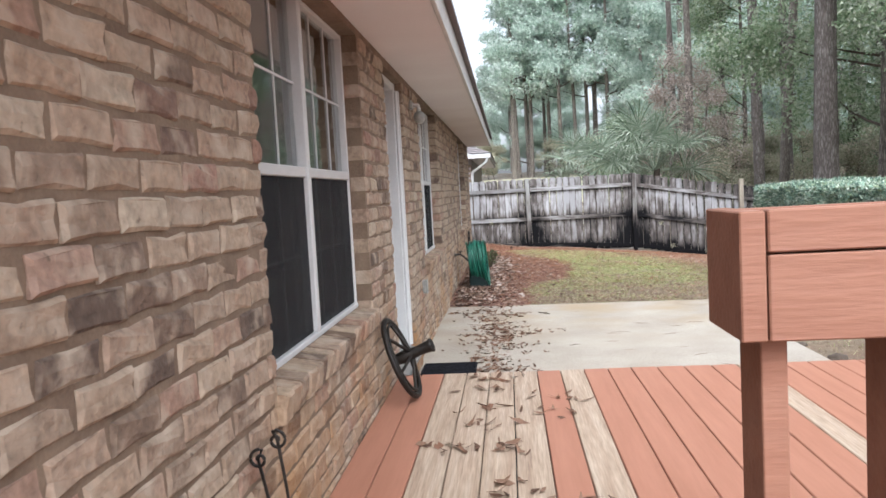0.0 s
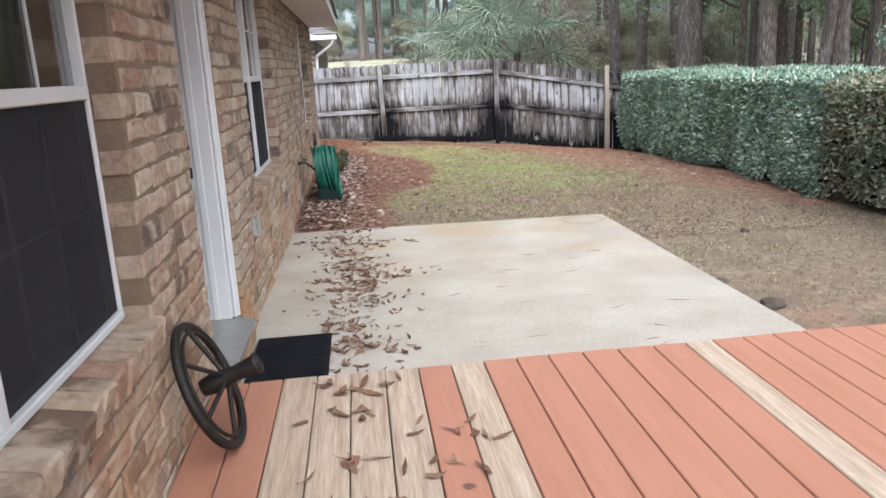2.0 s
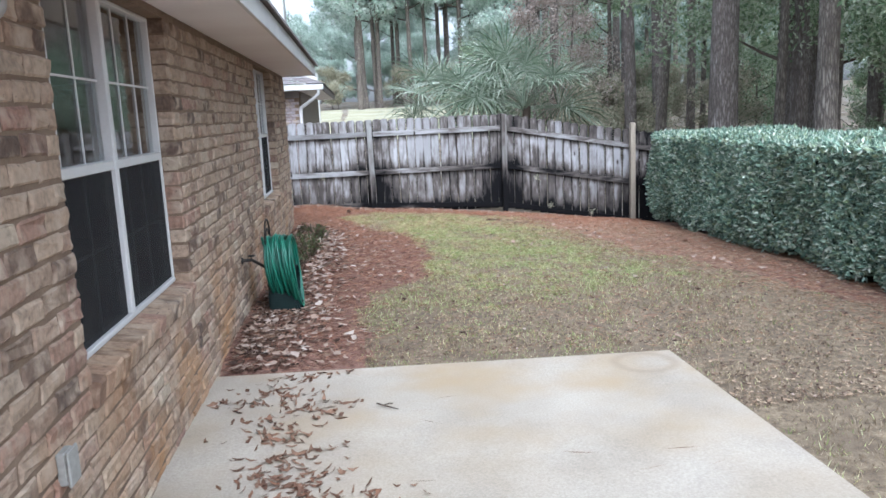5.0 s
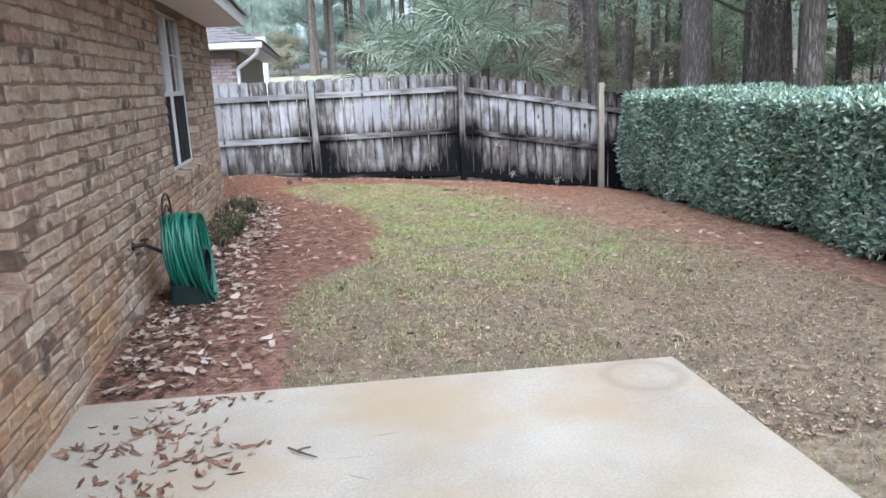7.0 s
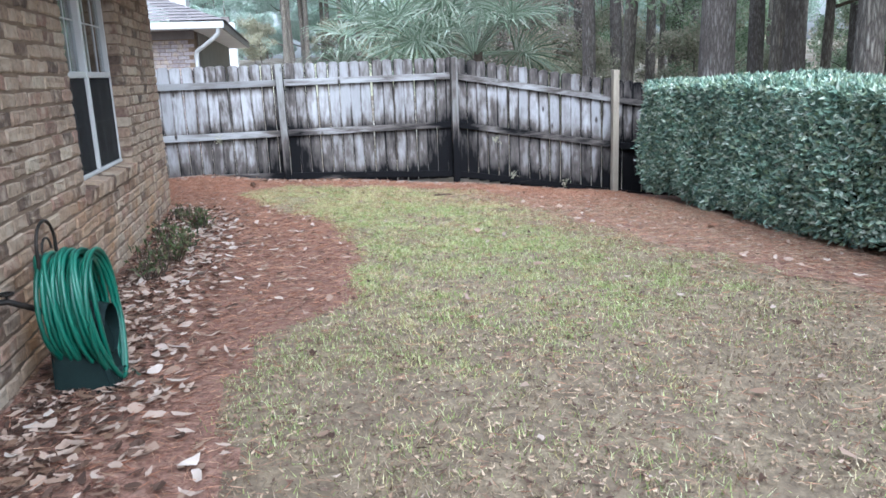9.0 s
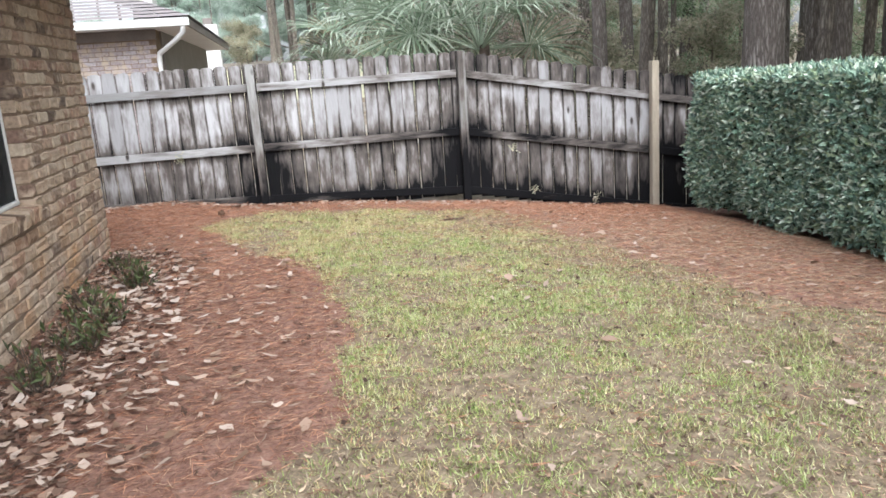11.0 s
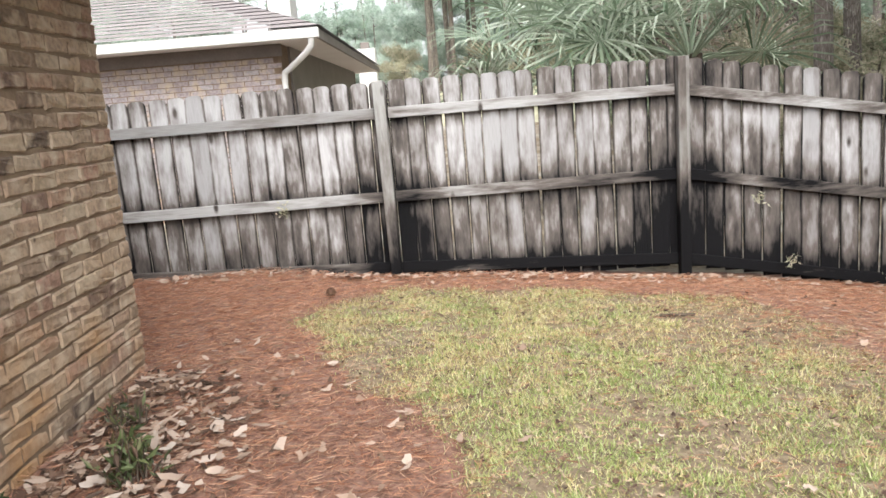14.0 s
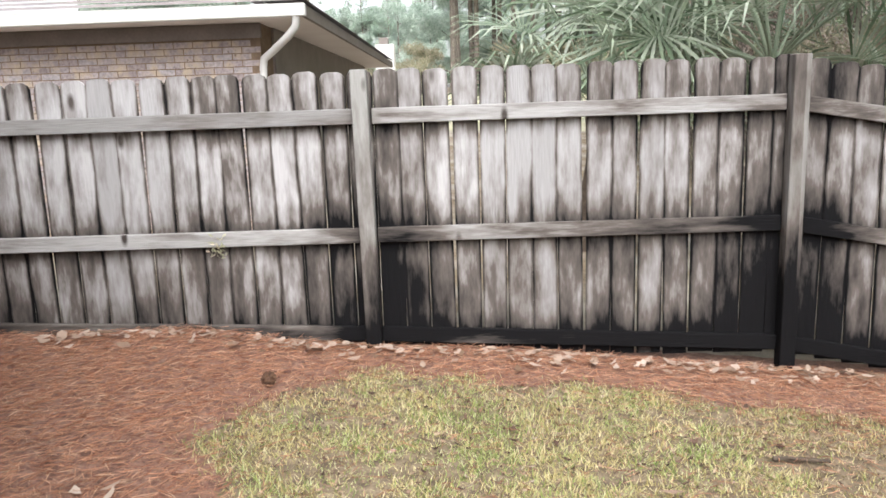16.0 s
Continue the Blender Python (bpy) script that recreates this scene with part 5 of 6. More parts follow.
for k in range(4):
    bm.faces.new((sk_lo[k], sk_lo[(k + 1) % 4], sk_hi[(k + 1) % 4], sk_hi[k]))
bmesh.ops.bevel(bm, geom=bm.edges[:], offset=0.02, segments=2, affect="EDGES")
part("skirt", bm_mesh("skirt", bm, M_DARKGREEN), stand, "dark tapered lower housing", pose(HC[0], HC[1], 0, 0, 0, math.degrees(-0.05)))
hose = tagged(new("garden_hose"), "long green garden hose coiled over its stand", "hose")
rr = np.random.default_rng(8)
for k in range(27):
    f = ((k * 7) % 27) / 26
    off = -0.14 + 0.235 * f
    layer = (k * 7 % 27 + k) % 3
    aw, ah = 0.165 + 0.02 * layer + rr.uniform(-0.015, 0.02), 0.30 + 0.018 * layer + rr.uniform(-0.02, 0.03)
    a = np.linspace(0, 2 * math.pi, 44)
    sag, sk, ph = 0.09 * (1 - f) + rr.uniform(0, 0.03), rr.uniform(0.0, 0.09), rr.uniform(-0.4, 0.8)
    rise = np.where(np.sin(a) < 0, ah - sag, ah) * np.sin(a)
    pinch = 1 - 0.35 * np.clip(-np.sin(a), 0, 1) ** 2
    q = HC + hy * (aw * np.cos(a) * pinch + 0.02 * np.sin(2 * a + ph))[:, None] + zz * (rise + 0.05)[:, None] + hx * (off * (0.9 + 0.1 * np.sin(a)) - sk * np.sin(a + ph) * 0.8)[:, None]
    q[:, 2] = np.maximum(q[:, 2], foot + 0.02)
    part("loop", tubes("loop", [(q, 0.0112)], M_HOSE, 8), hose)
tail = np.array([HC + hx * 0.12 + hy * 0.16 - zz * 0.28, HC + hx * 0.2 + hy * 0.05 - zz * 0.31, HC + hx * 0.22 - hy * 0.08 - zz * 0.315])
part("loose_end", tubes("loose_end", [(tail, 0.0125)], M_HOSE, 8), hose)
bib = tagged(new("garden_tap"), "dark wall tap with a short feed pipe", "tap")
tap_pipe = part("pipe", tubes("pipe", [(np.array([[WALL - 0.02, 10.75, 0.50], [-0.70, 10.77, 0.50], [-0.64, 10.86, 0.44], [-0.58, 10.98, 0.36]]), 0.014)], M_BLACK_IRON, 8), bib)
part("handle", tubes("handle", [(circle((-0.70, 10.77, 0.535), (1, 0, 0), (0, 1, 0), 0.028, 17), 0.006), (np.array([[-0.70, 10.77, 0.50], [-0.70, 10.77, 0.54]]), 0.006)], M_BLACK_IRON, 6), tap_pipe)
part("flange", tubes("flange", [(np.array([[WALL - 0.002, 10.75, 0.50], [WALL + 0.012, 10.75, 0.50]]), (0.03, 0.026))], M_BLACK_IRON, 12), bib)

# ---- outlet box and porch light ----
ob_ = tagged(new("outlet_box"), "grey weatherproof outlet box on the brick wall", "outlet")
ob_body = part("body", box_mesh("body", WALL - 0.004, WALL + 0.03, 6.665, 6.745, 0.50, 0.615, M_GREYBOX, 0.006), ob_)
part("lid", box_mesh("lid", WALL + 0.031, WALL + 0.042, 6.66, 6.75, 0.495, 0.62, M_GREYBOX, 0.004), ob_body)
lamp = tagged(new("porch_light"), "white globe porch light, unlit, on the brick wall", "wall light")
part("plate", box_mesh("plate", WALL - 0.004, WALL + 0.03, 6.40, 6.50, 2.08, 2.15, M_GREYBOX, 0.008), lamp)
lamp_arm = part("arm", tubes("arm", [(np.array([[WALL + 0.02, 6.45, 2.11], [WALL + 0.07, 6.45, 2.11], [WALL + 0.08, 6.45, 2.07]]), 0.018)], M_WHITE, 8), lamp)
bm = bmesh.new()
bmesh.ops.create_uvsphere(bm, u_segments=20, v_segments=12, radius=0.05, matrix=Matrix.Translation((WALL + 0.08, 6.45, 2.01)) @ Matrix.Diagonal((1, 1, 1.08, 1)))
part("globe", bm_mesh("globe", bm, M_GREYBOX, True), lamp_arm, "opal globe")


# ---- small plants, cone, stone ----
def shrub(x, y, h, n, seed):
    rr = np.random.default_rng(seed)
    s = tagged(new("small_shrub"), "small sparse shrub with green and brown leaves in the straw", "shrub", group="shrubs by the wall")
    g = float(ground_z(x, y))
    lines, pts = [], []
    for k in range(18):
        a, e = rr.uniform(0, 6.28), rr.uniform(0.55, 1.45)
        tip = np.array([x + h * 0.9 * math.cos(a) * math.cos(e), y + h * 0.9 * math.sin(a) * math.cos(e), g + h * math.sin(e)])
        b = np.array([x + 0.03 * math.cos(a), y + 0.03 * math.sin(a), g - 0.02])
        lines.append((np.array([b, (b + tip) / 2 + rr.normal(size=3) * 0.015, tip]), (0.005, 0.004, 0.002)))
        for u in rr.uniform(0.35, 1.0, n // 26):
            pts.append(b + (tip - b) * u)
    part("stem_growth", tubes("stem_growth", lines, M_STEM, 5), s)
    p = np.array(pts) + rr.normal(size=(len(pts), 3)) * 0.012
    p[:, 2] = np.maximum(p[:, 2], g + 0.02)
    part("leaves", leaf_mesh("leaves", p, ball(len(p)) + np.array([0, 0, 0.9]), rng.uniform(0.04, 0.085, len(p)), rng.uniform(0.014, 0.026, len(p)), M_SHRUB, fold=0.05), s)


for k, (x, y, h, n) in enumerate([(-0.42, 13.45, 0.26, 300), (-0.36, 13.9, 0.18, 160), (-0.50, 12.9, 0.26, 150), (-0.33, 14.72, 0.20, 260), (-0.58, 14.2, 0.2, 110), (-0.56, 15.2, 0.15, 80)]):
    shrub(x, y, h, n, 60 + k)
for x, y, z in ((-0.41, 18.33, 0.60), (3.52, 18.22, 0.40), (3.75, 18.12, -0.12), (4.5, 18.0, -0.28)):
    w = tagged(new("weed"), "small green weed growing at the fence", "weed", group="weeds at the fence")
    p = np.array([[x, y, z]]) + rng.normal(size=(40, 3)) * np.array([0.025, 0.006, 0.03])
    part("leaves", leaf_mesh("leaves", p, ball(40) + np.array([0, -0.3, 0.2]), rng.uniform(0.025, 0.05, 40), 0.014, M_BRUSH), w)
cone = tagged(new("pine_cone"), "brown pine cone lying on the straw", "pine cone")
cg = float(ground_z(0.03, 17.6)) + 0.05
p = np.array([[0.03, 17.6, cg]]) + ball(110) * np.array([0.022, 0.03, 0.022])
part("scales", leaf_mesh("scales", p, (p - np.array([0.03, 17.6, cg])) * np.array([1, 0.6, 1]) + np.array([0, 0.012, 0]), 0.022, 0.022, M_CONE), cone)
bm = bmesh.new()
bmesh.ops.create_icosphere(bm, subdivisions=2, radius=0.028, matrix=Matrix.Translation((0.03, 17.6, cg)) @ Matrix.Diagonal((1, 1.35, 1, 1)))
part("core", bm_mesh("core", bm, M_CONE, True), cone)
for k, (x, y, s) in enumerate(((2.44, 6.73, 0.045), (2.50, 6.15, 0.075), (3.36, 8.2, 0.04))):
    bm = bmesh.new()
    bmesh.ops.create_icosphere(bm, subdivisions=3, radius=s)
    for v in bm.verts:
        v.co *= 1 + 0.35 * noise.noise(v.co * 18 + Vector((k, 0, 0)))
        v.co.z *= 0.55
    st = tagged(new("stone", bm_mesh("stone", bm, M_STEM, True)), "dark brown stone half sunk in the soil", "stone", group="stones by the patio")
    st.location = (x, y, float(ground_z(x, y)) + s * 0.2)


twig = tagged(new("twig"), "short forked dry twig lying on the concrete", "twig")
part("stem", tubes("stem", [(np.array([[0.28, 8.49, 0.0], [0.33, 8.445, -0.004], [0.40, 8.385, -0.006]]), (0.005, 0.0045, 0.003)), (np.array([[0.32, 8.455, -0.003], [0.345, 8.48, -0.005], [0.375, 8.485, -0.006]]), (0.005, 0.004, 0.003))], M_STEM, 6), twig)
stick = tagged(new("stick"), "short brown stick lying in the lawn by the fence", "stick")
part("stem", tubes("stem", [(np.array([[2.35, 17.02, 0.0], [2.45, 17.0, 0.004], [2.58, 16.99, -0.002]]) + np.array([0, 0, float(ground_z(2.45, 17.0)) + 0.018]), (0.012, 0.011, 0.008))], M_STEM, 6), stick)


# ---- litter and grass ----
def curled(points, length, width, curl, mat, name):
    """Dry leaves: five-row strips, bowed along and across."""
    n = len(points)
    a = rng.uniform(0, 2 * np.pi, n)
    d = np.stack([np.cos(a), np.sin(a), rng.normal(0, 0.12, n)], 1)
    s = np.stack([-np.sin(a), np.cos(a), rng.normal(0, 0.35, n)], 1)
    rows = []
    for t, w in ((0, 0.08), (0.25, 0.8), (0.5, 1.0), (0.78, 0.7), (1.0, 0.06)):
        c = points + d * ((t - 0.5) * length)[:, None] + np.array([0, 0, 1.0]) * (curl * length * (abs(t - 0.5) * 2) ** 2 + 0.004)[:, None]
        rise = np.array([0, 0, 1.0]) * (curl * width * 0.9 * w)[:, None]
        wl, wr = width * w / 2 * rng.uniform(0.55, 1.35, n), width * w / 2 * rng.uniform(0.55, 1.35, n)
        c = c + s * (width * rng.normal(0, 0.10, n))[:, None] + d * (length * rng.normal(0, 0.04, n))[:, None]
        rows += [c + s * wl[:, None] + rise * rng.uniform(0.2, 1.6, n)[:, None], c - s * wr[:, None] + rise * rng.uniform(0.0, 1.3, n)[:, None]]
    v = np.stack(rows, 1).reshape(-1, 3)
    base = np.arange(n)[:, None] * 10
    f = np.concatenate([base + np.array([[2 * k, 2 * k + 2, 2 * k + 3, 2 * k + 1]]) for k in range(4)])
    return mesh_of(name, v, f, mat)


def patio_z(x, y):
    return np.where(y < 4.99, DECK + 0.003, 0.006 - 0.008 * (y - 4.9)) + 0.002


def clustered(n, per, xf, y0, y1, sx, sy):
    k = n // per
    cy = rng.uniform(y0, y1, k)
    cx = xf(cy) + rng.normal(0, 0.15, k)
    x = np.repeat(cx, per) + rng.normal(0, sx, k * per)
    y = np.repeat(cy, per) + rng.normal(0, sy, k * per)
    return x, y


x, y = clustered(860, 9, lambda q: np.interp(q, [5, 6, 7.4, 9.2], [-0.10, -0.22, -0.12, -0.18]), 5.05, 9.2, 0.10, 0.05)
ok = (x > WALL + 0.06) & (x < 0.75) & (y > 5.03) & (y < 9.2) & ~((x < -0.32) & (y < 6.0))
x, y = x[ok], y[ok]
n = len(x)
ob = new("dry_leaves", curled(np.stack([x, y, patio_z(x, y)], 1), rng.uniform(0.035, 0.09, n), rng.uniform(0.011, 0.027, n), rng.uniform(0.03, 0.28, n), M_DRYLEAF, "dry_leaves"))
tagged(ob, "curled brown oak leaves drifted over the patio", "leaves", kind="stuff")
x, y = clustered(230, 8, lambda q: -0.08 + 0.06 * np.sin(5 * q), 1.0, 4.97, 0.09, 0.05)
ok = (y < 4.97) & (x > WALL + 0.05)
x, y = x[ok], y[ok]
n = len(x)
ob = new("dry_leaves", curled(np.stack([x, y, patio_z(x, y)], 1), rng.uniform(0.045, 0.115, n), rng.uniform(0.014, 0.034, n), rng.uniform(0.02, 0.22, n), M_DRYLEAF, "dry_leaves"))
tagged(ob, "curled brown leaves strewn over the deck boards", "leaves", kind="stuff")

# pale leaves on the straw, thickest by the wall and along the fence
x = np.concatenate([WALL + 0.08 + np.abs(rng.normal(0.24, 0.24, 1150)), rng.uniform(-0.7, 1.1, 480), rng.uniform(-1.5, 5.2, 420), rng.uniform(3.3, 4.95, 260), rng.uniform(0.5, 4.2, 80)])
y = np.concatenate([rng.uniform(9.35, 15.9, 1150), rng.uniform(9.4, 16.5, 480), 18.28 - rng.exponential(0.10, 420), rng.uniform(8.0, 17.5, 260), rng.uniform(9.5, 17.3, 80)])
ok = (x < 5.2) & (in_straw(x, y) | (np.arange(len(x)) > 2310))
x, y = x[ok], y[ok]
n = len(x)
ob = new("fallen_leaves", curled(np.stack([x, y, ground_z(x, y) + 0.03], 1), rng.uniform(0.04, 0.105, n), rng.uniform(0.018, 0.046, n), rng.uniform(0.0, 0.18, n), M_PALELEAF, "fallen_leaves"))
tagged(ob, "pale tan fallen leaves on the straw and lawn", "leaves", kind="stuff")

# bleached leaves caught among the shrubs
M_BLEACHED = leaf_material("bleached_leaf", [(0.28, 0.205, 0.16), (0.36, 0.28, 0.23), (0.43, 0.355, 0.305), (0.48, 0.41, 0.36)], 0.75, 0.1, 0.2)
x = np.concatenate([rng.normal(-0.2, 0.17, 120), rng.normal(-0.25, 0.25, 50)])
y = np.concatenate([rng.uniform(12.6, 15.3, 120), rng.uniform(9.5, 12.6, 50)])
ok = (x > WALL + 0.06) & in_straw(x, y)
x, y = x[ok], y[ok]
n = len(x)
ob = new("bleached_leaves", curled(np.stack([x, y, ground_z(x, y) + 0.036], 1), rng.uniform(0.06, 0.12, n), rng.uniform(0.03, 0.055, n), rng.uniform(0.0, 0.2, n), M_BLEACHED, "bleached_leaves"))
tagged(ob, "bleached whitish leaves caught among the shrubs", "leaves", kind="stuff")

# brown leaf mould close to the wall
x = WALL + 0.05 + np.abs(rng.normal(0.0, 0.34, 1500))
y = rng.uniform(9.33, 15.9, 1500)
ok = in_straw(x, y)
x, y = x[ok], y[ok]
n = len(x)
ob = new("leaf_litter", curled(np.stack([x, y, ground_z(x, y) + 0.024], 1), rng.uniform(0.04, 0.09, n), rng.uniform(0.02, 0.04, n), rng.uniform(0.02, 0.3, n), M_MOULD, "leaf_litter"))
tagged(ob, "dark rotting leaves along the foot of the wall", "leaves", kind="stuff")

# pine needles over the beds, a few on the lawn and the patio
N_ = 190000
x, y = rng.uniform(-2.6, 5.3, N_), 9.25 + 9.1 * rng.random(N_) ** 0.9
ok = in_straw(x + rng.normal(0, 1, N_) * np.where(x > 2, 0.42, 0.1), y + rng.normal(0, 0.12, N_)) | (rng.random(N_) < 0.07)
ok &= ~((x < 2.36) & (y < 9.33)) & ~((x < WALL + 0.02) & (y < HOUSE_END))
x, y = x[ok], y[ok]
n = len(x)
a = rng.uniform(0, 6.283, n)
damp = rng.random(n) < np.interp(y, [9.3, 13.5, 15.5, 17], [0.8, 0.7, 0.35, 0.0]) * np.interp(x, [0.6, 1.6, 3.0, 4.4], [1, 0.6, 0.0, 0.15])
p = np.stack([x, y, ground_z(x, y) + 0.014 + rng.random(n) * 0.022], 1)
d = np.stack([np.cos(a), np.sin(a), rng.normal(0, 0.10, n)], 1)
le = rng.uniform(0.05, 0.125, n)
faded = ~damp & (rng.random(n) < np.interp(x, [2.4, 3.4], [0.05, 0.6]) * np.interp(y, [15.5, 17.2], [1, 0.15]))
for nm, pick, mt, lab in (("faded_pine_needles", faded, M_FADEDNEEDLE, "faded tan pine needles thinning out into the lawn"), ("pine_needles", ~damp & ~faded, M_NEEDLE, "reddish fallen pine needles lying thick on the beds"), ("damp_pine_needles", damp, M_DAMPNEEDLE, "dark damp pine needles on the bed by the house")):
    v, f = blades(p[pick], d[pick], le[pick], 0.0037, sag=0.03)
    tagged(new(nm, mesh_of(nm, v, f, mt)), lab, "pine straw", kind="stuff")
n = 26
x, y, a = rng.uniform(0.2, 1.9, n), rng.uniform(5.3, 9.0, n), rng.normal(0, 0.4, n)
v, f = blades(np.stack([x, y, patio_z(x, y) + 0.003], 1), np.stack([np.cos(a), np.sin(a), 0 * a], 1), rng.uniform(0.10, 0.22, n), 0.0035, sag=0.0)
tagged(new("fallen_needles", mesh_of("fallen_needles", v, f, M_DRYLEAF)), "thin dry pine needles on the concrete", "pine needles", kind="stuff")

# small brown leaves and bits of twig on the lawn
n = 900
x, y = rng.uniform(0.2, 4.6, n), rng.uniform(8.6, 17.6, n)
ok = ~((x < 2.4) & (y < 9.4))
x, y = x[ok], y[ok]
n = len(x)
ob = new("lawn_leaves", curled(np.stack([x, y, ground_z(x, y) + 0.018], 1), rng.uniform(0.02, 0.055, n), rng.uniform(0.008, 0.024, n), rng.uniform(0.05, 0.4, n), M_MOULD, "lawn_leaves"))
tagged(ob, "small dark brown leaves scattered on the lawn", "leaves", kind="stuff")


# broken thatch: tan and grey-brown scraps of dead blade all over the thin turf
for n, mt, lo, hi, lab in ((13000, M_FADEDNEEDLE, 0.014, 0.045, "tan scraps of dead grass in the thin turf"), (9000, M_MOULD, 0.012, 0.04, "dark scraps of rotted leaf in the thin turf"), (2600, M_PALELEAF, 0.015, 0.04, "pale scraps of dry leaf in the thin turf")):
    x, y = rng.uniform(-0.2, 4.9, n), 8.2 + 9.6 * rng.random(n) ** 1.5
    ok = ~((x < 2.4) & (y < 9.4)) & ~in_straw(x, y)
    x, y = x[ok], y[ok]
    n = len(x)
    ob = new("grass_scraps", curled(np.stack([x, y, ground_z(x, y) + 0.012], 1), rng.uniform(lo, hi, n), rng.uniform(0.004, 0.013, n), rng.uniform(0.0, 0.3, n), mt, "grass_scraps"))
    tagged(ob, lab, "grass scraps", kind="stuff")


def patchy(x, y, cell, seed):
    """Smooth random patches, 0 to 1, about one cell across."""
    g = np.random.default_rng(seed).random((220, 220))
    u, w = (x + 3) / cell % 218, (y + 3) / cell % 218
    i, j = u.astype(int), w.astype(int)
    a, b = u - i, w - j
    a, b = a * a * (3 - 2 * a), b * b * (3 - 2 * b)
    return (g[i, j] * (1 - a) + g[i + 1, j] * a) * (1 - b) + (g[i, j + 1] * (1 - a) + g[i + 1, j + 1] * a) * b


# grass
N_ = 720000
x, y = rng.uniform(-0.3, 5.0, N_), rng.uniform(4.2, 18.1, N_)
lush = 0.5 + 0.25 * np.sin(1.9 * x + 0.7 * y) + 0.2 * np.sin(3.1 * y - 1.3 * x) + 0.15 * np.sin(6.3 * x + 4.1 * y)
want = np.interp(y, [4, 9, 10.5, 12, 18], [0.12, 0.34, 0.58, 1.2, 1.4]) * (0.45 + 0.6 * lush) * np.interp(x, [2.6, 3.6, 4.8], [1, 0.75, 0.28])
tuft = 0.5 * patchy(x, y, 0.09, 5) + 0.5 * patchy(x, y, 0.23, 6)
want = want * np.clip(2.0 * (tuft - 0.10), 0.35, 1.4)
ok = (rng.random(N_) < want) & ~in_straw(x + rng.normal(0, 0.05, N_), y + rng.normal(0, 0.05, N_)) & ~((x < 2.36) & (y < 9.33 - 0.055 * (x + 0.8)))
x, y = x[ok], y[ok]
n = len(x)
a, e = rng.uniform(0, 6.283, n), rng.uniform(0.15, 1.1, n)
le = rng.uniform(0.018, 0.05, n) * (0.5 + 1.0 * tuft[ok])
p = np.stack([x, y, ground_z(x, y) - 0.002], 1)
d = np.stack([np.cos(a) * np.cos(e), np.sin(a) * np.cos(e), np.sin(e)], 1)
s = np.stack([-np.sin(a), np.cos(a), 0 * a], 1) * 0.0029
v = np.stack([p - s, p + s, p + d * le[:, None]], 1)
pick_ = rng.random(n)
p_dull = np.clip(np.interp(y, [9, 10.5, 12, 13.2], [0.82, 0.6, 0.26, 0.06]) + np.interp(x, [2.3, 3.4], [0, 0.4]) + 0.25 * (0.5 - lush[ok]) + 0.5 * (0.5 - patchy(x, y, 0.31, 8)), 0, 0.9)
p_green = (1 - p_dull) * np.clip(np.interp(y, [9, 11, 13, 15, 17], [0.8, 0.9, 0.85, 0.66, 0.36]) + 0.5 * (lush[ok] - 0.5) + 0.9 * (patchy(x, y, 0.14, 9) - 0.5), 0.05, 0.95)
dull, green = pick_ < p_dull, (pick_ >= p_dull) & (pick_ < p_dull + p_green)
for nm, pick, mt, lab in (("grass", green, M_GRASS, "short green winter lawn in uneven patches"), ("dormant_grass", ~dull & ~green, M_DRYGRASS, "straw-coloured dormant grass blades in the lawn"), ("withered_grass", dull, M_DULLGRASS, "thin withered brownish grass near the patio")):
    q = v[pick].reshape(-1, 3)
    tagged(new(nm, mesh_of(nm, q, np.arange(len(q)).reshape(-1, 3), mt)), lab, "grass", kind="stuff")


# ---- bricks ----
PITCH, COURSE, BL, BH = 0.2140, 0.0862, 0.2040, 0.0745


def brick_np(w, h, depth=0.09, seed=None):
    """A tumbled brick: its face looks along +x at x = 0, centred in y and z, with uneven worn edges."""
    rr = np.random.default_rng(seed)
    yz = np.array([(-1, -1), (0, -1), (1, -1), (1, 0), (1, 1), (0, 1), (-1, 1), (-1, 0)], float)
    half = np.array([w / 2, h / 2])
    j = rr.normal(0, 0.0024, (8, 2))
    ring = yz * half + j
    ins = yz * (half - rr.uniform(0.004, 0.013, (8, 1))) + j
    fx = rr.normal(0, 0.0028, 8)
    v = np.concatenate([np.column_stack([np.full(8, -depth), ring]), np.column_stack([fx - 0.009, ring]), np.column_stack([fx, ins])])
    q = [[a + k, a + (k + 1) % 8, a + 8 + (k + 1) % 8, a + 8 + k] for a in (0, 8) for k in range(8)]
    q += [[16, 17, 18, 23], [23, 18, 19, 22], [22, 19, 20, 21]]
    return v, np.array(q)


def course_spans(z):
    """Brick spans (y0, y1) of the course at height z, cut round the openings."""
    cuts = sorted(o[:2] for o in OPEN.values() if o[2] - 0.03 < z < o[3] + 0.03)
    free, a = [], -1.2
    for c0_, c1_ in cuts:
        free.append((a, c0_))
        a = c1_
    free.append((a, HOUSE_END))
    return free


pieces, singles = [], []
for c in range(38):
    z = -0.24 + COURSE * (c + 0.5)
    if z + BH / 2 > SOFFIT - 0.002:
        break
    off = PITCH / 2 if c % 2 else 0.0
    for a, b in course_spans(z):
        k = math.floor((a - off) / PITCH)
        y = off + k * PITCH
        while y < b - 0.012:
            s0, s1 = max(y + 0.005, a), min(y + PITCH - 0.005, b)
            if a > -1 and s0 < a + 0.05 and s0 > a:
                s0 = a
            if b - s1 < 0.045:
                s1 = b
            if s1 - s0 > 0.045:
                (singles if 0.78 < s0 < 2.36 and s1 < 2.46 else pieces).append((s0, s1, z))
            y += PITCH
r = random.Random(17)
vs, fs, o = [], [], 0
rg = np.random.default_rng(17)
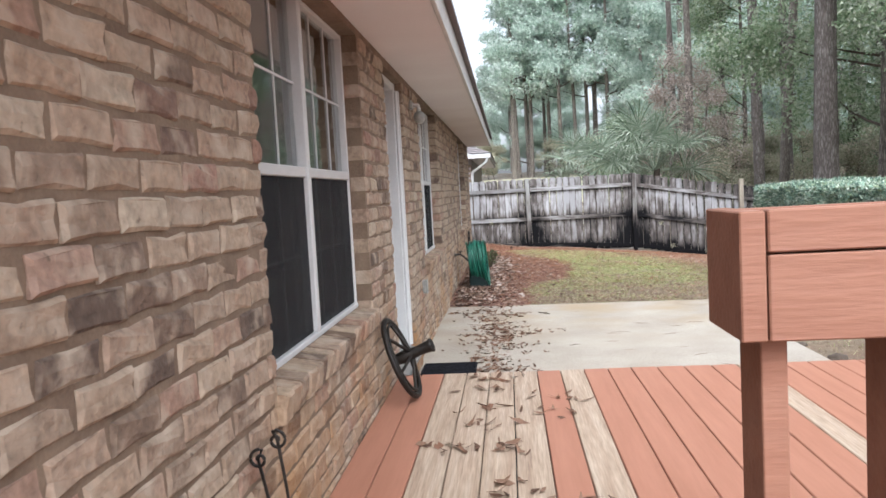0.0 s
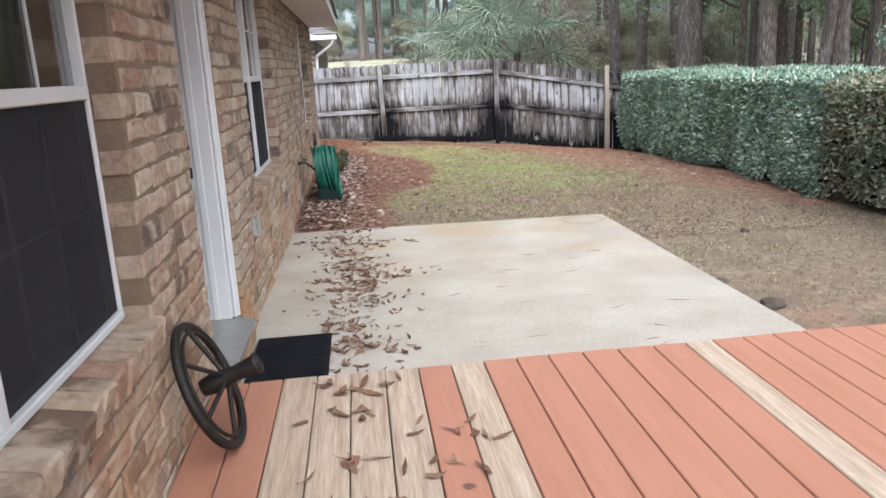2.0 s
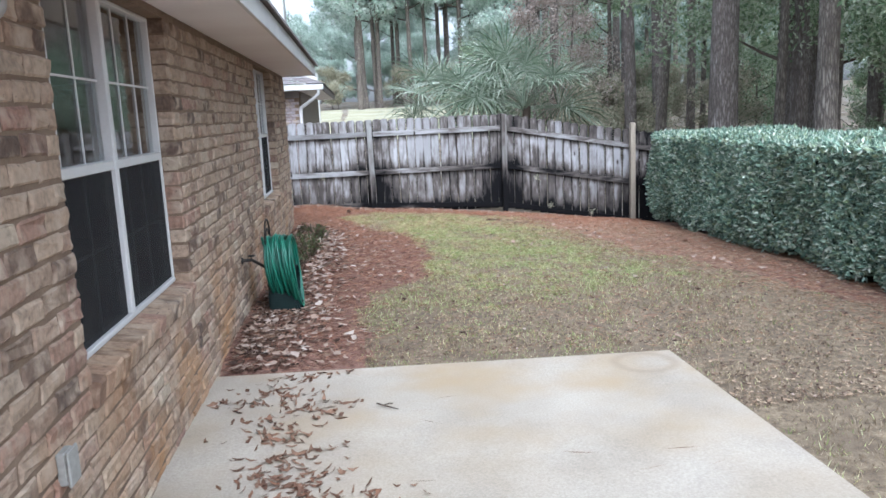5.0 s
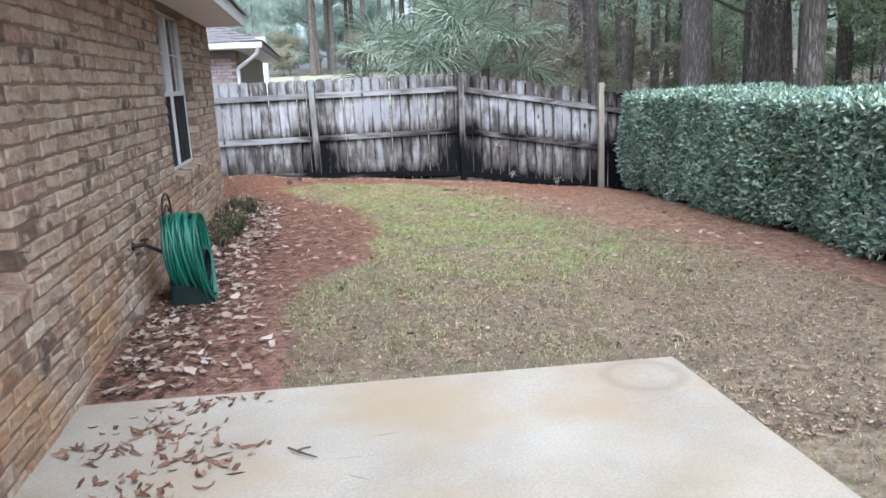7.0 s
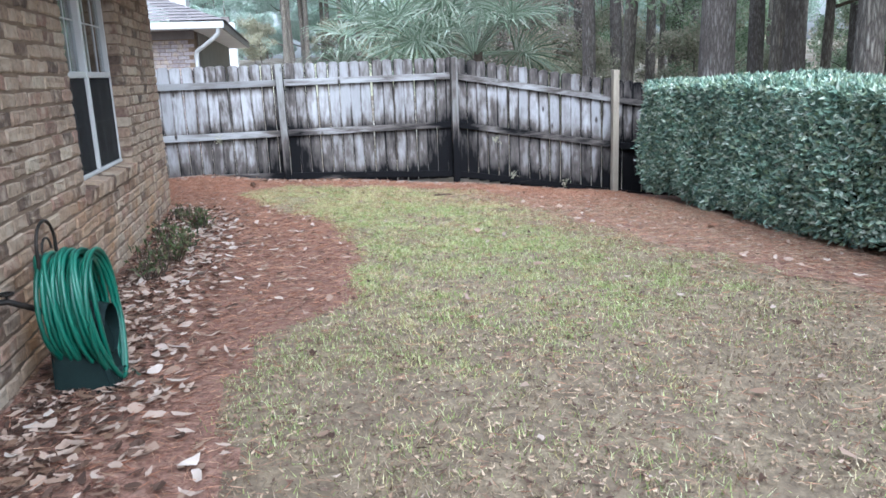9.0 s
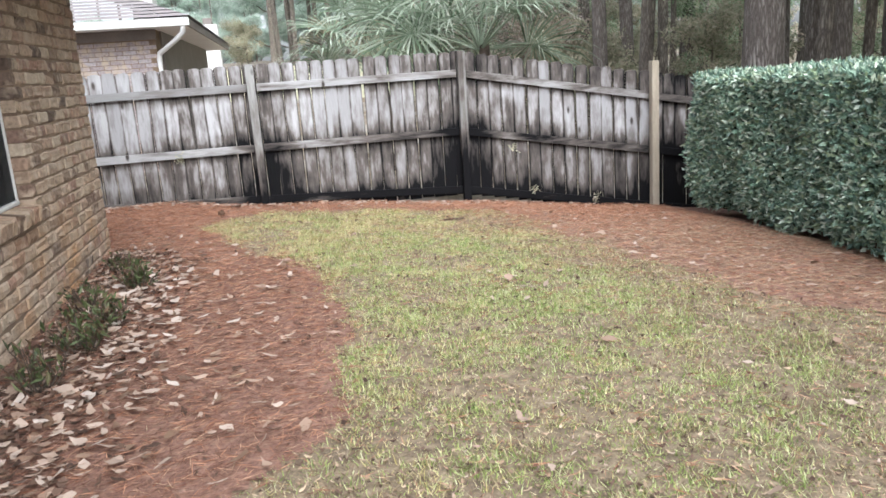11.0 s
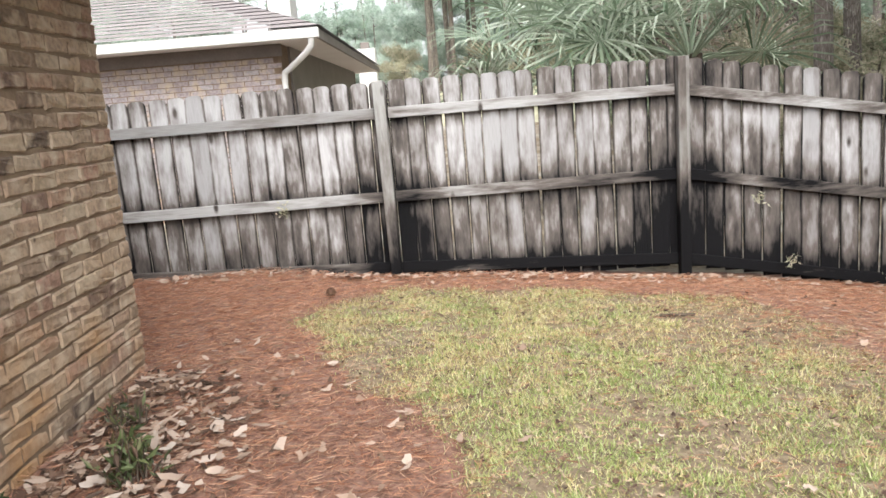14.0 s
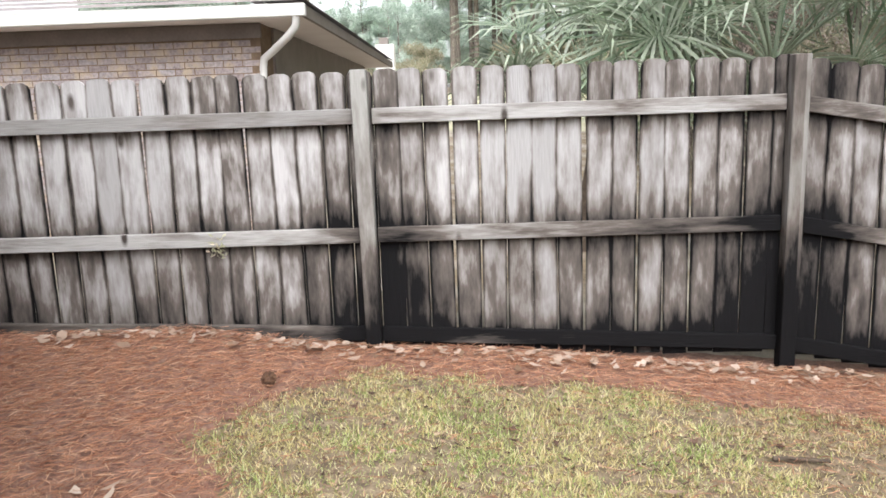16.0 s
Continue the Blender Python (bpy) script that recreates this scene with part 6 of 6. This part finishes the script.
for k, (s0, s1, z) in enumerate(pieces):
    v, f = brick_np(s1 - s0, BH, seed=k)
    v = v + np.array([WALL + rg.normal(0, 0.0022), (s0 + s1) / 2, z + rg.normal(0, 0.0022)])
    vs.append(v)
    fs.append(f + o)
    o += len(v)
ob = part("bricks", mesh_of("bricks", np.concatenate(vs), np.concatenate(fs), M_BRICK_I), wall_house, "buff, tan and reddish tumbled bricks")
ob["kind"] = "stuff"
made = {}
for s0, s1, z in singles:
    key = (round(s1 - s0, 3), r.randrange(5))
    if key not in made:
        v, f = brick_np(key[0], BH, seed=900 + len(made))
        made[key] = mesh_of("brick", v, f, M_BRICK)
    part("brick", made[key], wall_house, "", pose(WALL + r.gauss(0, 0.0022), (s0 + s1) / 2, z + r.gauss(0, 0.0022), r.gauss(0, 0.45), r.gauss(0, 0.6), r.gauss(0, 0.6)))

# brick sills below the windows: sloping headers, a little proud of the wall
for nm, (y0, y1, z0, z1) in OPEN.items():
    if not nm.startswith("window"):
        continue
    w = bpy.data.objects[nm]
    sill = part("window_sill", box_mesh("window_sill", WALL - 0.12, WALL + 0.010, y0 - 0.001, y1 + 0.001, z0 - 0.11, z0 - 0.006, M_MORTAR, 0), w, "sloping brick sill")
    k, y = 0, y0 - 0.02
    while y < y1 + 0.01:
        e = min(y + 0.1016, y1 + 0.025)
        v, f = brick_np(e - y - 0.008, 0.10, 0.14, 300 + k)
        part("brick", mesh_of("brick", v, f, M_BRICK), sill, "", pose(WALL + 0.028 + r.gauss(0, 0.003), (y + e) / 2, z0 - 0.052 + r.gauss(0, 0.0015), 0, 9, 0))
        y, k = y + 0.1016, k + 1
# bricks under the door's threshold
step_ = part("door_sill", box_mesh("door_sill", WALL - 0.12, WALL + 0.02, 5.13, 6.02, -0.02, 0.118, M_MORTAR, 0), door, "brick ledge below the threshold")
for k in range(9):
    v, f = brick_np(0.092, 0.10, 0.13, 500 + k)
    part("brick", mesh_of("brick", v, f, M_BRICK), step_, "", pose(WALL + 0.045, 5.18 + 0.1 * k, 0.062, 0, 3, 0))
